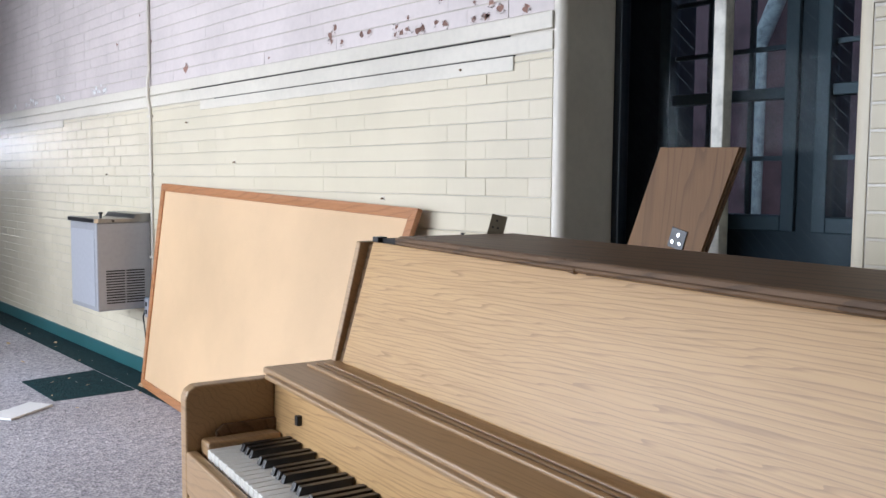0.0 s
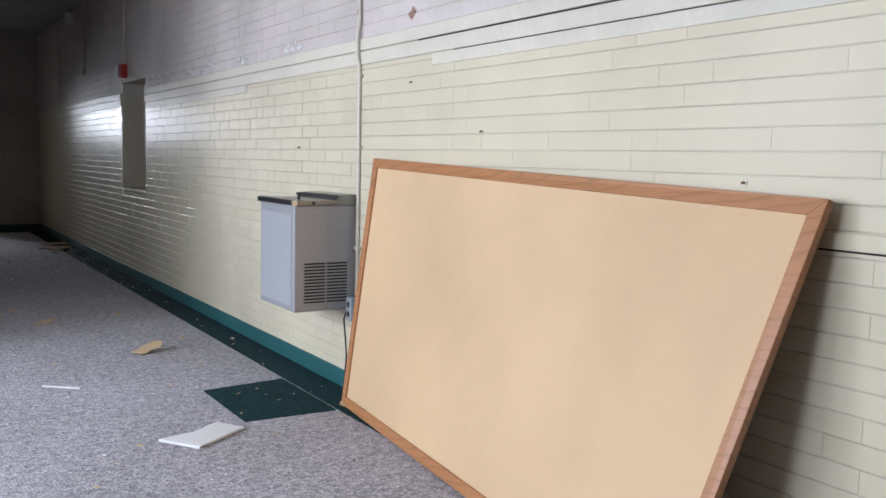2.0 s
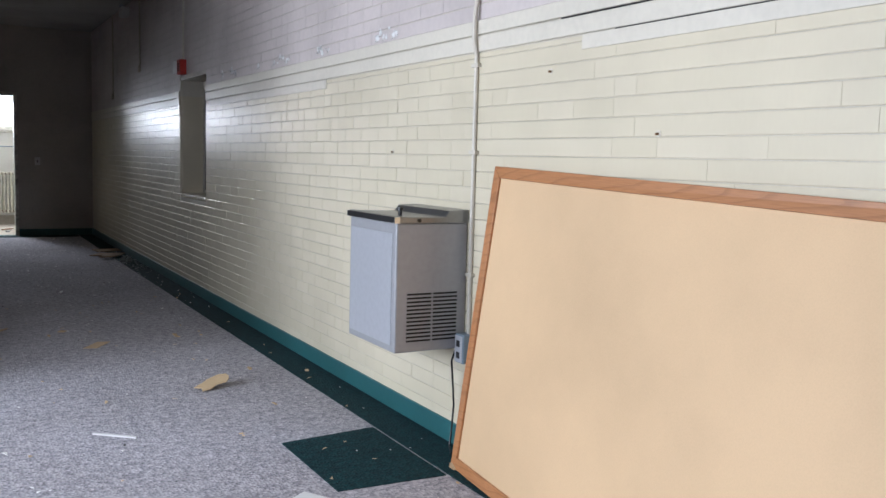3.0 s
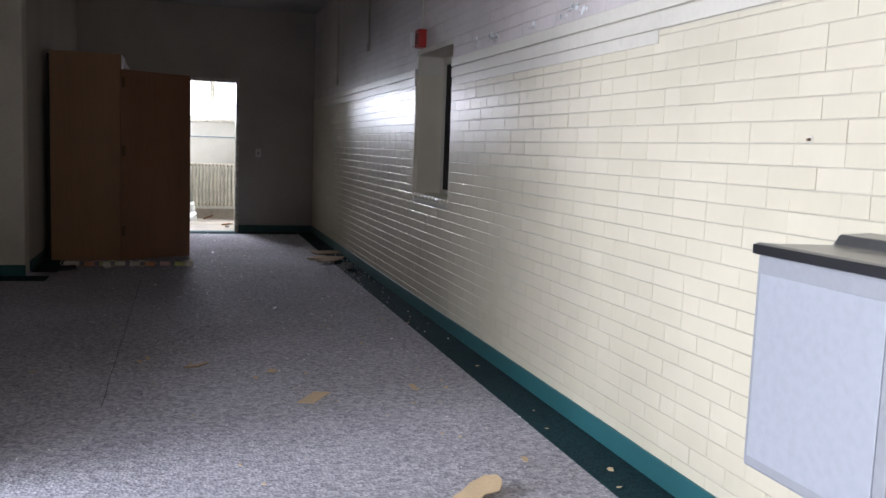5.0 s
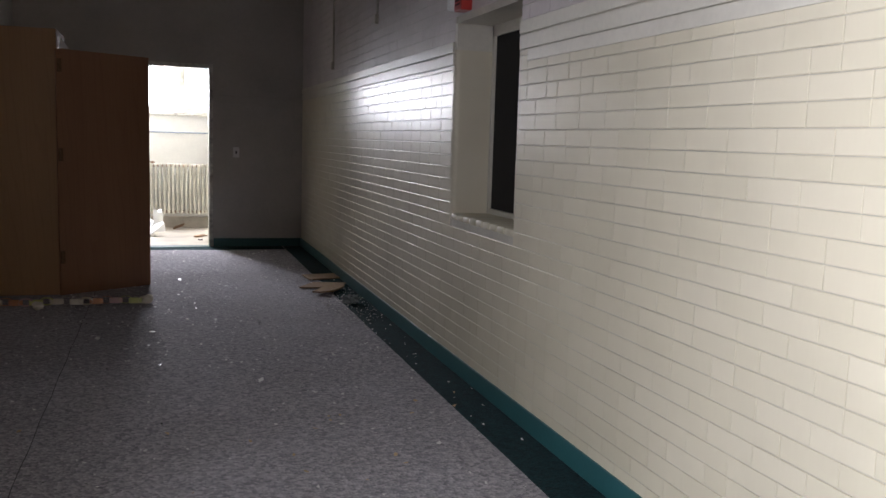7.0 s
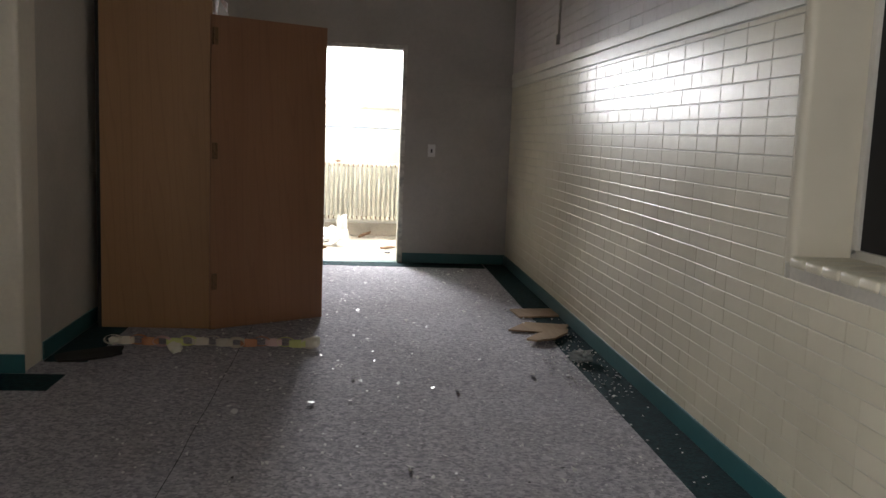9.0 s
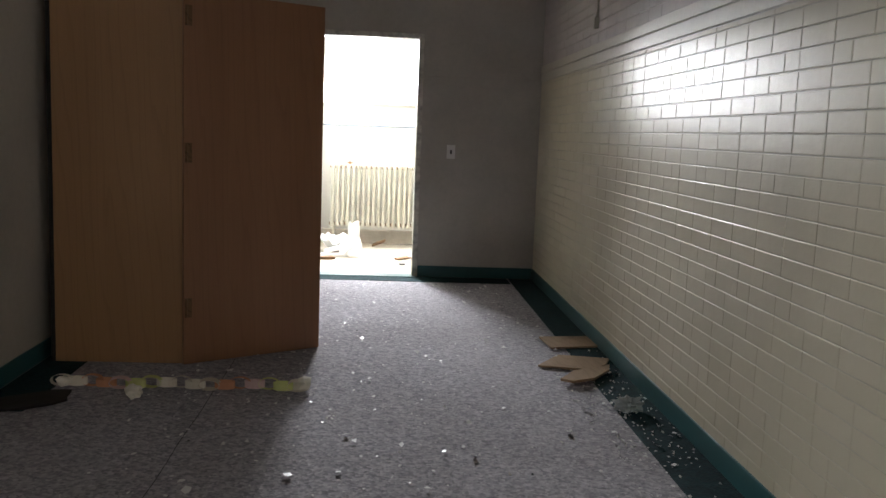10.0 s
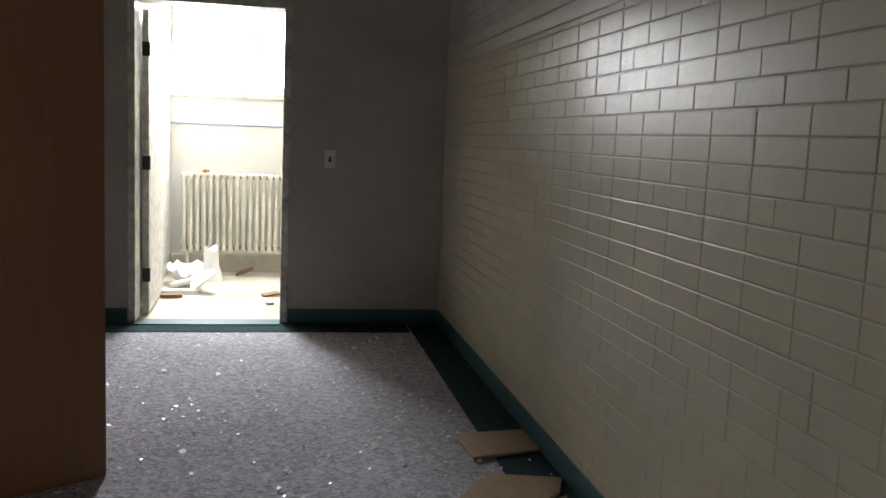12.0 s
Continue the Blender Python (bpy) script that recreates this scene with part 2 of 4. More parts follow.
# ---------- mesh helpers ----------
def boxbm(x0, x1, y0, y1, z0, z1, bev=0.0, seg=2):
    bm = bmesh.new()
    bmesh.ops.create_cube(bm, size=1.0, matrix=Matrix.Translation(((x0 + x1) / 2, (y0 + y1) / 2, (z0 + z1) / 2)) @ Matrix.Diagonal((x1 - x0, y1 - y0, z1 - z0, 1)))
    if bev:
        bmesh.ops.bevel(bm, geom=bm.edges[:], offset=bev, segments=seg, affect="EDGES", profile=0.5)
    return bm


def join(*bms):
    out = bmesh.new()
    for b in bms:
        me = bpy.data.meshes.new("tmp")
        b.to_mesh(me)
        b.free()
        out.from_mesh(me)
        bpy.data.meshes.remove(me)
    return out


def turned(bm, m):
    bm.transform(m)
    return bm


def cylinder(p, q, r, seg=12, r2=None):
    p, q = Vector(p), Vector(q)
    d = q - p
    bm = bmesh.new()
    bmesh.ops.create_cone(bm, cap_ends=True, segments=seg, radius1=r, radius2=r if r2 is None else r2, depth=d.length,
                          matrix=Matrix.Translation((p + q) / 2) @ d.to_track_quat("Z", "Y").to_matrix().to_4x4())
    return bm


def extrude_profile(points, axis, a, b, bev=0.0):
    """A prism: the outline (u, v) drawn across one axis ('x', 'y' or 'z') and pulled from a to b."""
    bm = bmesh.new()
    place = {"x": lambda u, v, w: (w, u, v), "y": lambda u, v, w: (u, w, v), "z": lambda u, v, w: (u, v, w)}[axis]
    lo = [bm.verts.new(place(u, v, a)) for u, v in points]
    hi = [bm.verts.new(place(u, v, b)) for u, v in points]
    n = len(points)
    bm.faces.new(lo)
    bm.faces.new(hi[::-1])
    for i in range(n):
        bm.faces.new((lo[i], hi[i], hi[(i + 1) % n], lo[(i + 1) % n]))
    bmesh.ops.recalc_face_normals(bm, faces=bm.faces[:])
    if bev:
        bmesh.ops.bevel(bm, geom=bm.edges[:], offset=bev, segments=2, affect="EDGES", profile=0.5)
    return bm


def tube(points, r, seg=8):
    """A round tube along a line of points."""
    return join(*[cylinder(a, b, r, seg) for a, b in zip(points, points[1:])])


def smooth_sharp(me, angle=0.6):
    for p in me.polygons:
        p.use_smooth = True
    me.set_sharp_from_angle(angle=angle)


def part(name, bm, mat, parent=None, label="", at=None, smooth=False):
    """One bmesh as one mesh object, under a thing or a part."""
    me = bpy.data.meshes.new(name)
    bm.to_mesh(me)
    bm.free()
    me.materials.append(mat)
    if smooth:
        smooth_sharp(me)
    ob = new(name, me)
    if parent is not None:
        ob.parent = parent
    if at is not None:
        ob.matrix_basis = at
    if label:
        tagged(ob, label)
    return ob


def thing(name, label, category, m=None, group=""):
    ob = new(name)
    ob.empty_display_size = 0.1
    if m is not None:
        ob.matrix_basis = m
    return tagged(ob, label, category, group)


def structure(name, bm, mat, label, category):
    return tagged(part(name, bm, mat), label, category, kind="structure")


# ---------- floor, ceiling, walls ----------
X_WALL, Y_END, CEIL = 2.0, 17.52, 3.02
NICHE = (10.88, 11.81, 0.90, 1.945)
DOORX0, DOORX1, DOORZ = 0.03, 0.94, 2.03
OPEN0, OPEN1, OPENZ = 2.09, 3.06, 2.55
X_LEFT, PIER_Y = -1.06, 13.42

floor = structure("floor", boxbm(-3.9, 2.3, -3.2, 17.56, -0.2, 0.0), M_CARPET, "worn grey speckled carpet floor with litter", "floor")
structure("floor_washroom", boxbm(-1.4, 2.4, 17.56, 19.9, -0.2, 0.003), M_TERRAZZO, "stained pale concrete washroom floor", "floor")
structure("floor_vestibule", boxbm(2.3, 3.2, 0.4, 5.0, -0.2, -0.004), M_NAVY, "floor behind wired glass, coloured near-black as unlit", "floor")
structure("ground", boxbm(-60, 60, -60, 80, -0.6, -0.45), M_GROUND, "dark asphalt yard around the building", "ground")
structure("ceiling", boxbm(-3.9, 2.3, -3.2, 17.6, CEIL, CEIL + 0.2), M_CEIL, "painted ceiling, darkened to cut bounced light", "ceiling")
structure("ceiling_washroom", boxbm(-1.4, 2.4, 17.65, 19.9, 2.9, 3.1), M_WHITEWALL, "white washroom ceiling", "ceiling")
structure("ceiling_vestibule", boxbm(2.3, 3.2, 0.4, 5.0, OPENZ + 0.1, OPENZ + 0.3), M_NAVY, "ceiling behind wired glass, coloured near-black as unlit", "ceiling")

# teal border strips, a patch of teal carpet and a seam lie on the floor
structure("carpet_border_east", boxbm(1.788, 2.0, 3.09, 17.51, 0.0, 0.004), M_TEAL_CARPET, "dark teal carpet border strip along the brick wall", "carpet")
structure("carpet_border_end", boxbm(-1.09, 1.775, 17.25, 17.51, 0.0, 0.004), M_TEAL_CARPET, "dark teal carpet border strip before the door", "carpet")
structure("carpet_border_west", boxbm(-1.05, -0.83, 13.66, 17.25, 0.0, 0.004), M_TEAL_CARPET, "dark teal carpet border strip in the shade", "carpet")
structure("carpet_border_pier", boxbm(-3.4, -0.86, 13.14, 13.412, 0.0, 0.004), M_TEAL_CARPET, "dark teal carpet border strip before the pier", "carpet")
structure("carpet_patch", extrude_profile([(1.31, 6.90), (1.315, 6.27), (1.774, 6.25), (1.774, 6.95)], "z", 0.0, 0.0045), M_TEAL_CARPET, "square dark teal carpet inset", "carpet")
structure("door_sill", boxbm(DOORX0, DOORX1, 17.44, 17.60, 0.0, 0.012, 0.003), M_TEAL, "bright teal vinyl threshold strip", "threshold")
seam = bmesh.new()
prev = None
for i in range(30):
    yy = 9.3 + i * 0.19
    xx = -0.09 + 0.003 * math.sin(i * 1.7)
    cur = (seam.verts.new((xx - 0.0015, yy, 0.003)), seam.verts.new((xx + 0.0015, yy, 0.003)))
    if prev:
        seam.faces.new((prev[0], prev[1], cur[1], cur[0]))
    prev = cur
structure("carpet_seam", seam, M_SEAM, "thin dark open seam in the carpet", "seam")

XB = X_WALL + 0.0035   # face of the joints; bricks stand proud of it
wall_east = structure("wall_east", join(
    boxbm(XB, 2.26, -3.2, OPEN0 - 0.03, 0, CEIL),
    boxbm(XB, 2.26, OPEN0 - 0.03, OPEN1 + 0.03, OPENZ, CEIL),
    boxbm(XB, 2.26, OPEN1 + 0.03, NICHE[0], 0, CEIL),
    boxbm(XB, 2.40, NICHE[0], NICHE[1] + 0.0, 0, NICHE[2] - 0.03),
    boxbm(XB, 2.40, NICHE[0], NICHE[1] + 0.0, NICHE[3], CEIL),
    boxbm(XB, 2.26, NICHE[1] + 0.03, 17.7, 0, CEIL)),
    M_MORTAR, "long cream painted glossy brick wall with peeling upper paint", "wall")


def rounded_jamb(y_face, y_in, z0, z1, depth=2.27):
    """A bullnosed vertical edge from the wall face into an opening, and its return."""
    s = 1 if y_in > y_face else -1
    r = 0.03
    pts = [(depth, y_face), (depth, y_in)]
    for i in range(7):
        a = math.pi / 2 * i / 6
        pts.append((X_WALL + r - r * math.sin(a), y_in + s * (-r + r * math.cos(a))))
    pts.append((X_WALL, y_face))
    return extrude_profile(pts, "z", z0, z1)


part("jamb_edge", rounded_jamb(OPEN1 + 0.04, OPEN1, 0, OPENZ), M_BAND, wall_east, "rounded cream painted corner", smooth=True)
part("jamb_edge", rounded_jamb(OPEN0 - 0.04, OPEN0, 0, OPENZ), M_BRICK, wall_east, "rounded white painted corner", smooth=True)
part("jamb_edge", rounded_jamb(NICHE[1] + 0.04, NICHE[1], NICHE[2] - 0.03, 1.80, 2.21), M_BRICK, wall_east, "rounded cream brick corner", smooth=True)
part("jamb_edge", boxbm(X_WALL + 0.002, 2.21, NICHE[1], NICHE[1] + 0.04, 1.80, NICHE[3]), M_BAND, wall_east)
part("band", join(
    boxbm(X_WALL - 0.010, XB, OPEN1 + 0.04, NICHE[0], 1.787, 1.846, 0.004),
    boxbm(X_WALL - 0.007, XB, OPEN1 + 0.04, NICHE[0], 1.717, 1.781, 0.004),
    boxbm(X_WALL - 0.010, XB, NICHE[1] + 0.04, Y_END, 1.787, 1.846, 0.004),
    boxbm(X_WALL - 0.007, XB, NICHE[1] + 0.04, Y_END, 1.717, 1.781, 0.004),
    boxbm(X_WALL - 0.010, XB, -3.0, OPEN0 - 0.04, 1.717, 1.846, 0.004)), M_BAND, wall_east, "two-course cream moulding band")
part("cover_strip", join(boxbm(X_WALL - 0.007, XB, 3.285, 5.77, 1.662, 1.713, 0.002), boxbm(X_WALL - 0.007, XB, 8.15, NICHE[0] - 0.1, 1.662, 1.713, 0.002)), M_BAND, wall_east, "flat painted cover strip")
part("band_joint", join(boxbm(X_WALL - 0.0035, XB, OPEN1 + 0.25, 5.9, 1.7815, 1.7865), boxbm(X_WALL - 0.0035, XB, 3.285, 5.6, 1.7132, 1.7168)), M_SHADOW, wall_east, "dark open joint under the band")
# black strips paint the shade under the batten and between its two pieces
part("rail_shade_line", join(boxbm(X_WALL - 0.004, XB, 3.545, 3.80, 1.031, 1.0368), boxbm(X_WALL - 0.0135, X_WALL - 0.004, 3.5302, 3.5448, 1.03, 1.08)), M_SHADOW, wall_east, "black line for the shade under the batten and its end gap")
part("chalk_rail", join(boxbm(X_WALL - 0.012, XB, 3.545, 3.80, 1.037, 1.081, 0.002), boxbm(X_WALL - 0.012, XB, 3.12, 3.53, 1.030, 1.078, 0.002)), M_BRICK, wall_east, "white painted batten in two pieces")
# raised lines of coursing above the band and a bullnosed sill under the niche
SILL_N = 9
for i in range(SILL_N):
    w = (NICHE[1] - NICHE[0]) / SILL_N
    part("sill_brick", boxbm(X_WALL - 0.006, 2.25, NICHE[0] + i * w + 0.004, NICHE[0] + (i + 1) * w - 0.004, NICHE[2] - 0.045, NICHE[2] - 0.008, 0.012, 3), M_BRICK, wall_east, smooth=True)

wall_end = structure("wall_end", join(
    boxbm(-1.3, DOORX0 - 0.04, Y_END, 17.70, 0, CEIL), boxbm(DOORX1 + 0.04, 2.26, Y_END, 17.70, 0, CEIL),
    boxbm(DOORX0 - 0.04, DOORX1 + 0.04, Y_END, 17.70, DOORZ + 0.04, CEIL)), M_ENDWALL, "cream painted end wall with a doorway, darkened for dim light", "wall")
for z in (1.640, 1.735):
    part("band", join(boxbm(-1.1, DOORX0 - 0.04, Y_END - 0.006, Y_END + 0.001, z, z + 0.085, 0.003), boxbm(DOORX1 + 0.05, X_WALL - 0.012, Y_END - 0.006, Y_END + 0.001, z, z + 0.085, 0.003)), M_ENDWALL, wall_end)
structure("wall_pier", boxbm(-3.6, X_LEFT + 0.004, PIER_Y, PIER_Y + 0.25, 0, CEIL, 0.02, 3), M_BAND, "cream painted pier wall facing the room", "wall")
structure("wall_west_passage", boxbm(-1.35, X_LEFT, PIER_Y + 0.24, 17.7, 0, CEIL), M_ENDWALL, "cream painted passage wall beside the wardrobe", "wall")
# added out of view to keep the window light off the far end
structure("wall_light_block", boxbm(-3.6, -0.75, 8.25, 8.45, 0, CEIL, 0.01), M_WHITEWALL, "unseen added cross wall that blocks window light", "wall")
# never in view; the dimmed paint only lowers bounce onto the jamb
structure("wall_south", boxbm(-3.9, 2.3, -3.4, -3.2, 0, CEIL), M_ENDWALL, "unseen wall behind the walk, darkened to cut bounced light", "wall")

west = []
edges = [-3.2]
for wy in WEST_WINDOWS:
    edges += [wy - 0.7, wy + 0.7]
edges.append(PIER_Y + 0.1)
for a, b in zip(edges[::2], edges[1::2]):
    west.append(boxbm(WEST - 0.3, WEST, a, b, 0, CEIL))
for wy in WEST_WINDOWS:
    west += [boxbm(WEST - 0.3, WEST, wy - 0.7, wy + 0.7, 0, 0.85), boxbm(WEST - 0.3, WEST, wy - 0.7, wy + 0.7, 2.65, CEIL)]
structure("wall_west", join(*west), M_WHITEWALL, "white wall with three tall windows", "wall")
for wy in WEST_WINDOWS:
    win = structure("window_west", join(boxbm(WEST - 0.2, WEST - 0.14, wy - 0.7, wy - 0.64, 0.85, 2.65), boxbm(WEST - 0.2, WEST - 0.14, wy + 0.64, wy + 0.7, 0.85, 2.65), boxbm(WEST - 0.2, WEST - 0.14, wy - 0.64, wy + 0.64, 0.85, 0.92), boxbm(WEST - 0.2, WEST - 0.14, wy - 0.64, wy + 0.64, 2.58, 2.65), boxbm(WEST - 0.2, WEST - 0.14, wy - 0.64, wy + 0.64, 1.72, 1.78)), M_WHITEPAINT, "white painted sash window", "window")
    pane = part("pane", boxbm(WEST - 0.175, WEST - 0.170, wy - 0.64, wy + 0.64, 0.92, 2.58), M_GLASS, win)
    pane.visible_shadow = False

# teal vinyl base along the walls
BASE = 0.100


def baseboard(name, x0, x1, y0, y1):
    return structure(name, boxbm(x0, x1, y0, y1, 0.004, BASE, 0.003), M_TEAL, "teal vinyl baseboard with scuffs", "baseboard")


baseboard("baseboard_east", X_WALL - 0.009, XB, OPEN1 + 0.05, Y_END - 0.001)
baseboard("baseboard_end_a", DOORX1 + 0.05, X_WALL - 0.01, Y_END - 0.009, Y_END + 0.002)
baseboard("baseboard_end_b", -1.09, DOORX0 - 0.05, Y_END - 0.009, Y_END + 0.002)
baseboard("baseboard_west", X_LEFT - 0.002, X_LEFT + 0.008, PIER_Y + 0.26, 17.4)
baseboard("baseboard_pier", -3.5, X_LEFT + 0.008, PIER_Y - 0.008, PIER_Y + 0.002)

# recessed window in the niche
niche = structure("window_niche", join(
    boxbm(2.21, 2.25, NICHE[0], NICHE[1], NICHE[2] - 0.03, NICHE[2] + 0.02, 0.003), boxbm(2.21, 2.25, NICHE[0], NICHE[1], NICHE[3] - 0.06, NICHE[3], 0.003),
    boxbm(2.21, 2.25, NICHE[1] - 0.03, NICHE[1], NICHE[2], NICHE[3], 0.003), boxbm(2.21, 2.25, NICHE[0], NICHE[0] + 0.03, NICHE[2], NICHE[3], 0.003),
    boxbm(2.205, 2.245, 11.345, 11.39, NICHE[2], NICHE[3], 0.003)), M_BAND, "small recessed interior window with a dark pane", "window")
# opaque near-black sheet in place of the darkness behind the opening
part("pane", boxbm(2.225, 2.231, NICHE[0] + 0.02, NICHE[1] - 0.02, NICHE[2] + 0.01, NICHE[3] - 0.03), M_SHADOW, niche, "black pane for the unlit space behind it")

# door frame and the open door leaf in the end wall
door = structure("door_end", join(
    boxbm(DOORX0 - 0.045, DOORX0, Y_END - 0.012, 17.712, 0.012, DOORZ + 0.045, 0.004), boxbm(DOORX1, DOORX1 + 0.045, Y_END - 0.012, 17.712, 0.012, DOORZ + 0.045, 0.004),
    boxbm(DOORX0, DOORX1, Y_END - 0.012, 17.712, DOORZ, DOORZ + 0.045, 0.004)), M_WHITEPAINT, "cream painted door frame with the door standing open", "door")
leaf = part("door_leaf", boxbm(0.0, 0.042, 0.0, 0.90, 0.02, 2.0, 0.003), M_WHITEPAINT, door, "pale open door leaf", at=pose(DOORX0 + 0.012, 17.73, 0, 0, 0, 1.5))
for z in (0.28, 1.02, 1.75):
    part("hinge", join(cylinder((0.044, 0.0, z - 0.045), (0.044, 0.0, z + 0.045), 0.007), boxbm(0.0, 0.046, -0.006, -0.001, z - 0.045, z + 0.045)), M_BLACK, leaf, "dark steel hinge")

# washroom walls and window
structure("wall_washroom_east", boxbm(2.2, 2.4, 17.7, 19.9, 0, 2.9), M_WHITEWALL, "white washroom wall", "wall")
structure("wall_washroom_west", boxbm(-0.25, -0.02, 17.7, 19.9, 0, 2.9), M_WHITEWALL, "white tiled washroom wall", "wall")
YB = 19.72
wn_wall = structure("wall_washroom_north", boxbm(-0.4, 2.3, YB, 19.95, 0, 1.58), M_WHITEWALL, "cream washroom wall under a bright window", "wall")
part("jamb_wall", boxbm(-0.4, -0.05, YB, 19.95, 1.58, 2.9), M_WHITEWALL, wn_wall)
part("jamb_wall", boxbm(1.3, 2.3, YB, 19.95, 1.58, 2.9), M_WHITEWALL, wn_wall)
part("lintel", boxbm(-0.05, 1.3, YB, 19.95, 2.55, 2.9), M_WHITEWALL, wn_wall)
part("ledge", boxbm(-0.01, 2.19, YB - 0.04, YB - 0.002, 0.004, 0.16, 0.01), M_TERRAZZO, wn_wall, "stained low ledge")
wwin = structure("window_washroom", join(
    boxbm(-0.05, 1.3, YB + 0.03, YB + 0.09, 1.58, 1.64), boxbm(-0.05, 1.3, YB + 0.03, YB + 0.09, 2.49, 2.55), boxbm(-0.05, 0.0, YB + 0.03, YB + 0.09, 1.64, 2.49),
    boxbm(1.25, 1.3, YB + 0.03, YB + 0.09, 1.64, 2.49), boxbm(0.655, 0.735, YB + 0.02, YB + 0.10, 1.64, 2.49)), M_WHITEPAINT, "white casement window blown out by daylight", "window")
part("window_sill", boxbm(-0.1, 1.35, YB - 0.05, YB + 0.03, 1.53, 1.58, 0.008), M_WHITEPAINT, wwin)
wp = part("pane", boxbm(0.0, 1.25, YB + 0.058, YB + 0.063, 1.64, 2.49), M_GLASS, wwin)
wp.visible_shadow = False
structure("backdrop", boxbm(-3.0, 5.0, 21.2, 21.22, 0.0, 6.0), M_SKY, "bright overcast sky outside the washroom", "sky")

# glazed opening, vestibule behind it and the yard wall outside
XG = 2.27
part_frame = structure("window_wired", join(
    boxbm(XG, XG + 0.05, OPEN1 - 0.03, OPEN1 + 0.05, 0, OPENZ, 0.004), boxbm(XG, XG + 0.05, OPEN0 - 0.05, OPEN0 + 0.01, 0, OPENZ, 0.004),
    boxbm(XG, XG + 0.05, OPEN0, OPEN1, 0, 0.12, 0.004), boxbm(XG + 0.01, XG + 0.05, OPEN0, OPEN1, OPENZ - 0.06, OPENZ, 0.004)), M_NAVY, "dark navy glazed screen with wired glass", "window")
part("meeting_stile", boxbm(XG - 0.02, XG + 0.03, 2.612, 2.655, 0.12, OPENZ - 0.06, 0.004), M_WHITEPAINT, part_frame, "chipped white painted post")
gp = part("pane", boxbm(XG + 0.024, XG + 0.030, OPEN0, OPEN1, 0.12, OPENZ - 0.06), M_DIRTYGLASS, part_frame, "dusty wired glass")
wires = bmesh.new()
for i in range(-40, 42):
    for s in (1,):
        y0, z0 = OPEN0 + 0.5 + i * 0.045, 1.5
        n = []
        ya, yb = OPEN0 + 0.01, OPEN1 - 0.03
        za, zb = z0 + s * (ya - y0) * 1.0, z0 + s * (yb - y0) * 1.0
        if max(za, zb) < 0.9 or min(za, zb) > 2.2:
            continue
        w = 0.00035
        vs = [wires.verts.new(p) for p in ((XG + 0.022, ya, za - w), (XG + 0.022, yb, zb - w), (XG + 0.022, yb, zb + w), (XG + 0.022, ya, za + w))]
        wires.faces.new(vs)
tagged(part("wire", wires, M_WIRE, part_frame, "diagonal wires cast in the glass"), kind="stuff")
XS = 3.0
W1, W2 = (2.785, 3.355), (2.10, 2.655)
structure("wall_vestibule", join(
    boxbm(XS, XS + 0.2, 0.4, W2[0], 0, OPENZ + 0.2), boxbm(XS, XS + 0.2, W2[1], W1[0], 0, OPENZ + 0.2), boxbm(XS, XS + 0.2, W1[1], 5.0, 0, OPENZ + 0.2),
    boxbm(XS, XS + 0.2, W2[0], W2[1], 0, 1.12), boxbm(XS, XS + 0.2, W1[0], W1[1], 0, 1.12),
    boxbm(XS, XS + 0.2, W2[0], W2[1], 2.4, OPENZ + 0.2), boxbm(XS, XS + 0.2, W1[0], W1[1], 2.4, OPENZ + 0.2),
    boxbm(2.26, 3.2, 4.8, 5.0, 0, OPENZ + 0.2), boxbm(2.26, 3.2, 0.4, 0.6, 0, OPENZ + 0.2)), M_NAVY, "navy vestibule wall with two sash windows, darkened as unlit", "wall")
for k, (a, b) in enumerate((W1, W2)):
    sash = structure("window_sash_%d" % (k + 1), join(
        boxbm(XS - 0.02, XS + 0.05, a - 0.03, a + 0.025, 1.09, 2.43, 0.004), boxbm(XS - 0.02, XS + 0.05, b - 0.025, b + 0.03, 1.09, 2.43, 0.004),
        boxbm(XS - 0.02, XS + 0.05, a + 0.025, b - 0.025, 1.09, 1.15, 0.004), boxbm(XS + 0.0, XS + 0.06, a + 0.025, b - 0.025, 1.60, 1.645, 0.004),
        *[boxbm(XS + 0.02, XS + 0.04, a + (b - a) * k3 / 3 - 0.009, a + (b - a) * k3 / 3 + 0.009, 1.15, 2.4) for k3 in (1, 2)],
        *[boxbm(XS + 0.018, XS + 0.038, a + 0.025, b - 0.025, zm - 0.009, zm + 0.009) for zm in (1.372, 1.80, 2.02)]), M_NAVY_LIGHT, "dark painted double-hung sash window", "window")
    sp = part("pane", boxbm(XS + 0.027, XS + 0.032, a + 0.02, b - 0.02, 1.12, 2.4), M_DIRTYGLASS, sash)
    sp.visible_shadow = False
yard = thing("brick_building", "old red brick building across the yard", "building", pose(7.5, 4.0, -0.45))
part("wall", boxbm(0, 0.4, -7, 9, 0, 4.4), M_REDBRICK, yard)
part("roof", boxbm(-0.25, 1.5, -7.2, 9.2, 4.4, 4.6, 0.02), M_GROUND, yard)
part("gutter_pipe", tube([(-0.15, 1.47, 0.0), (-0.15, 1.45, 3.0), (-0.15, 1.27, 3.4), (-0.15, 1.25, 4.4)], 0.075, 12), M_WHITEPAINT, yard, "white rain pipe with a kink", smooth=True)


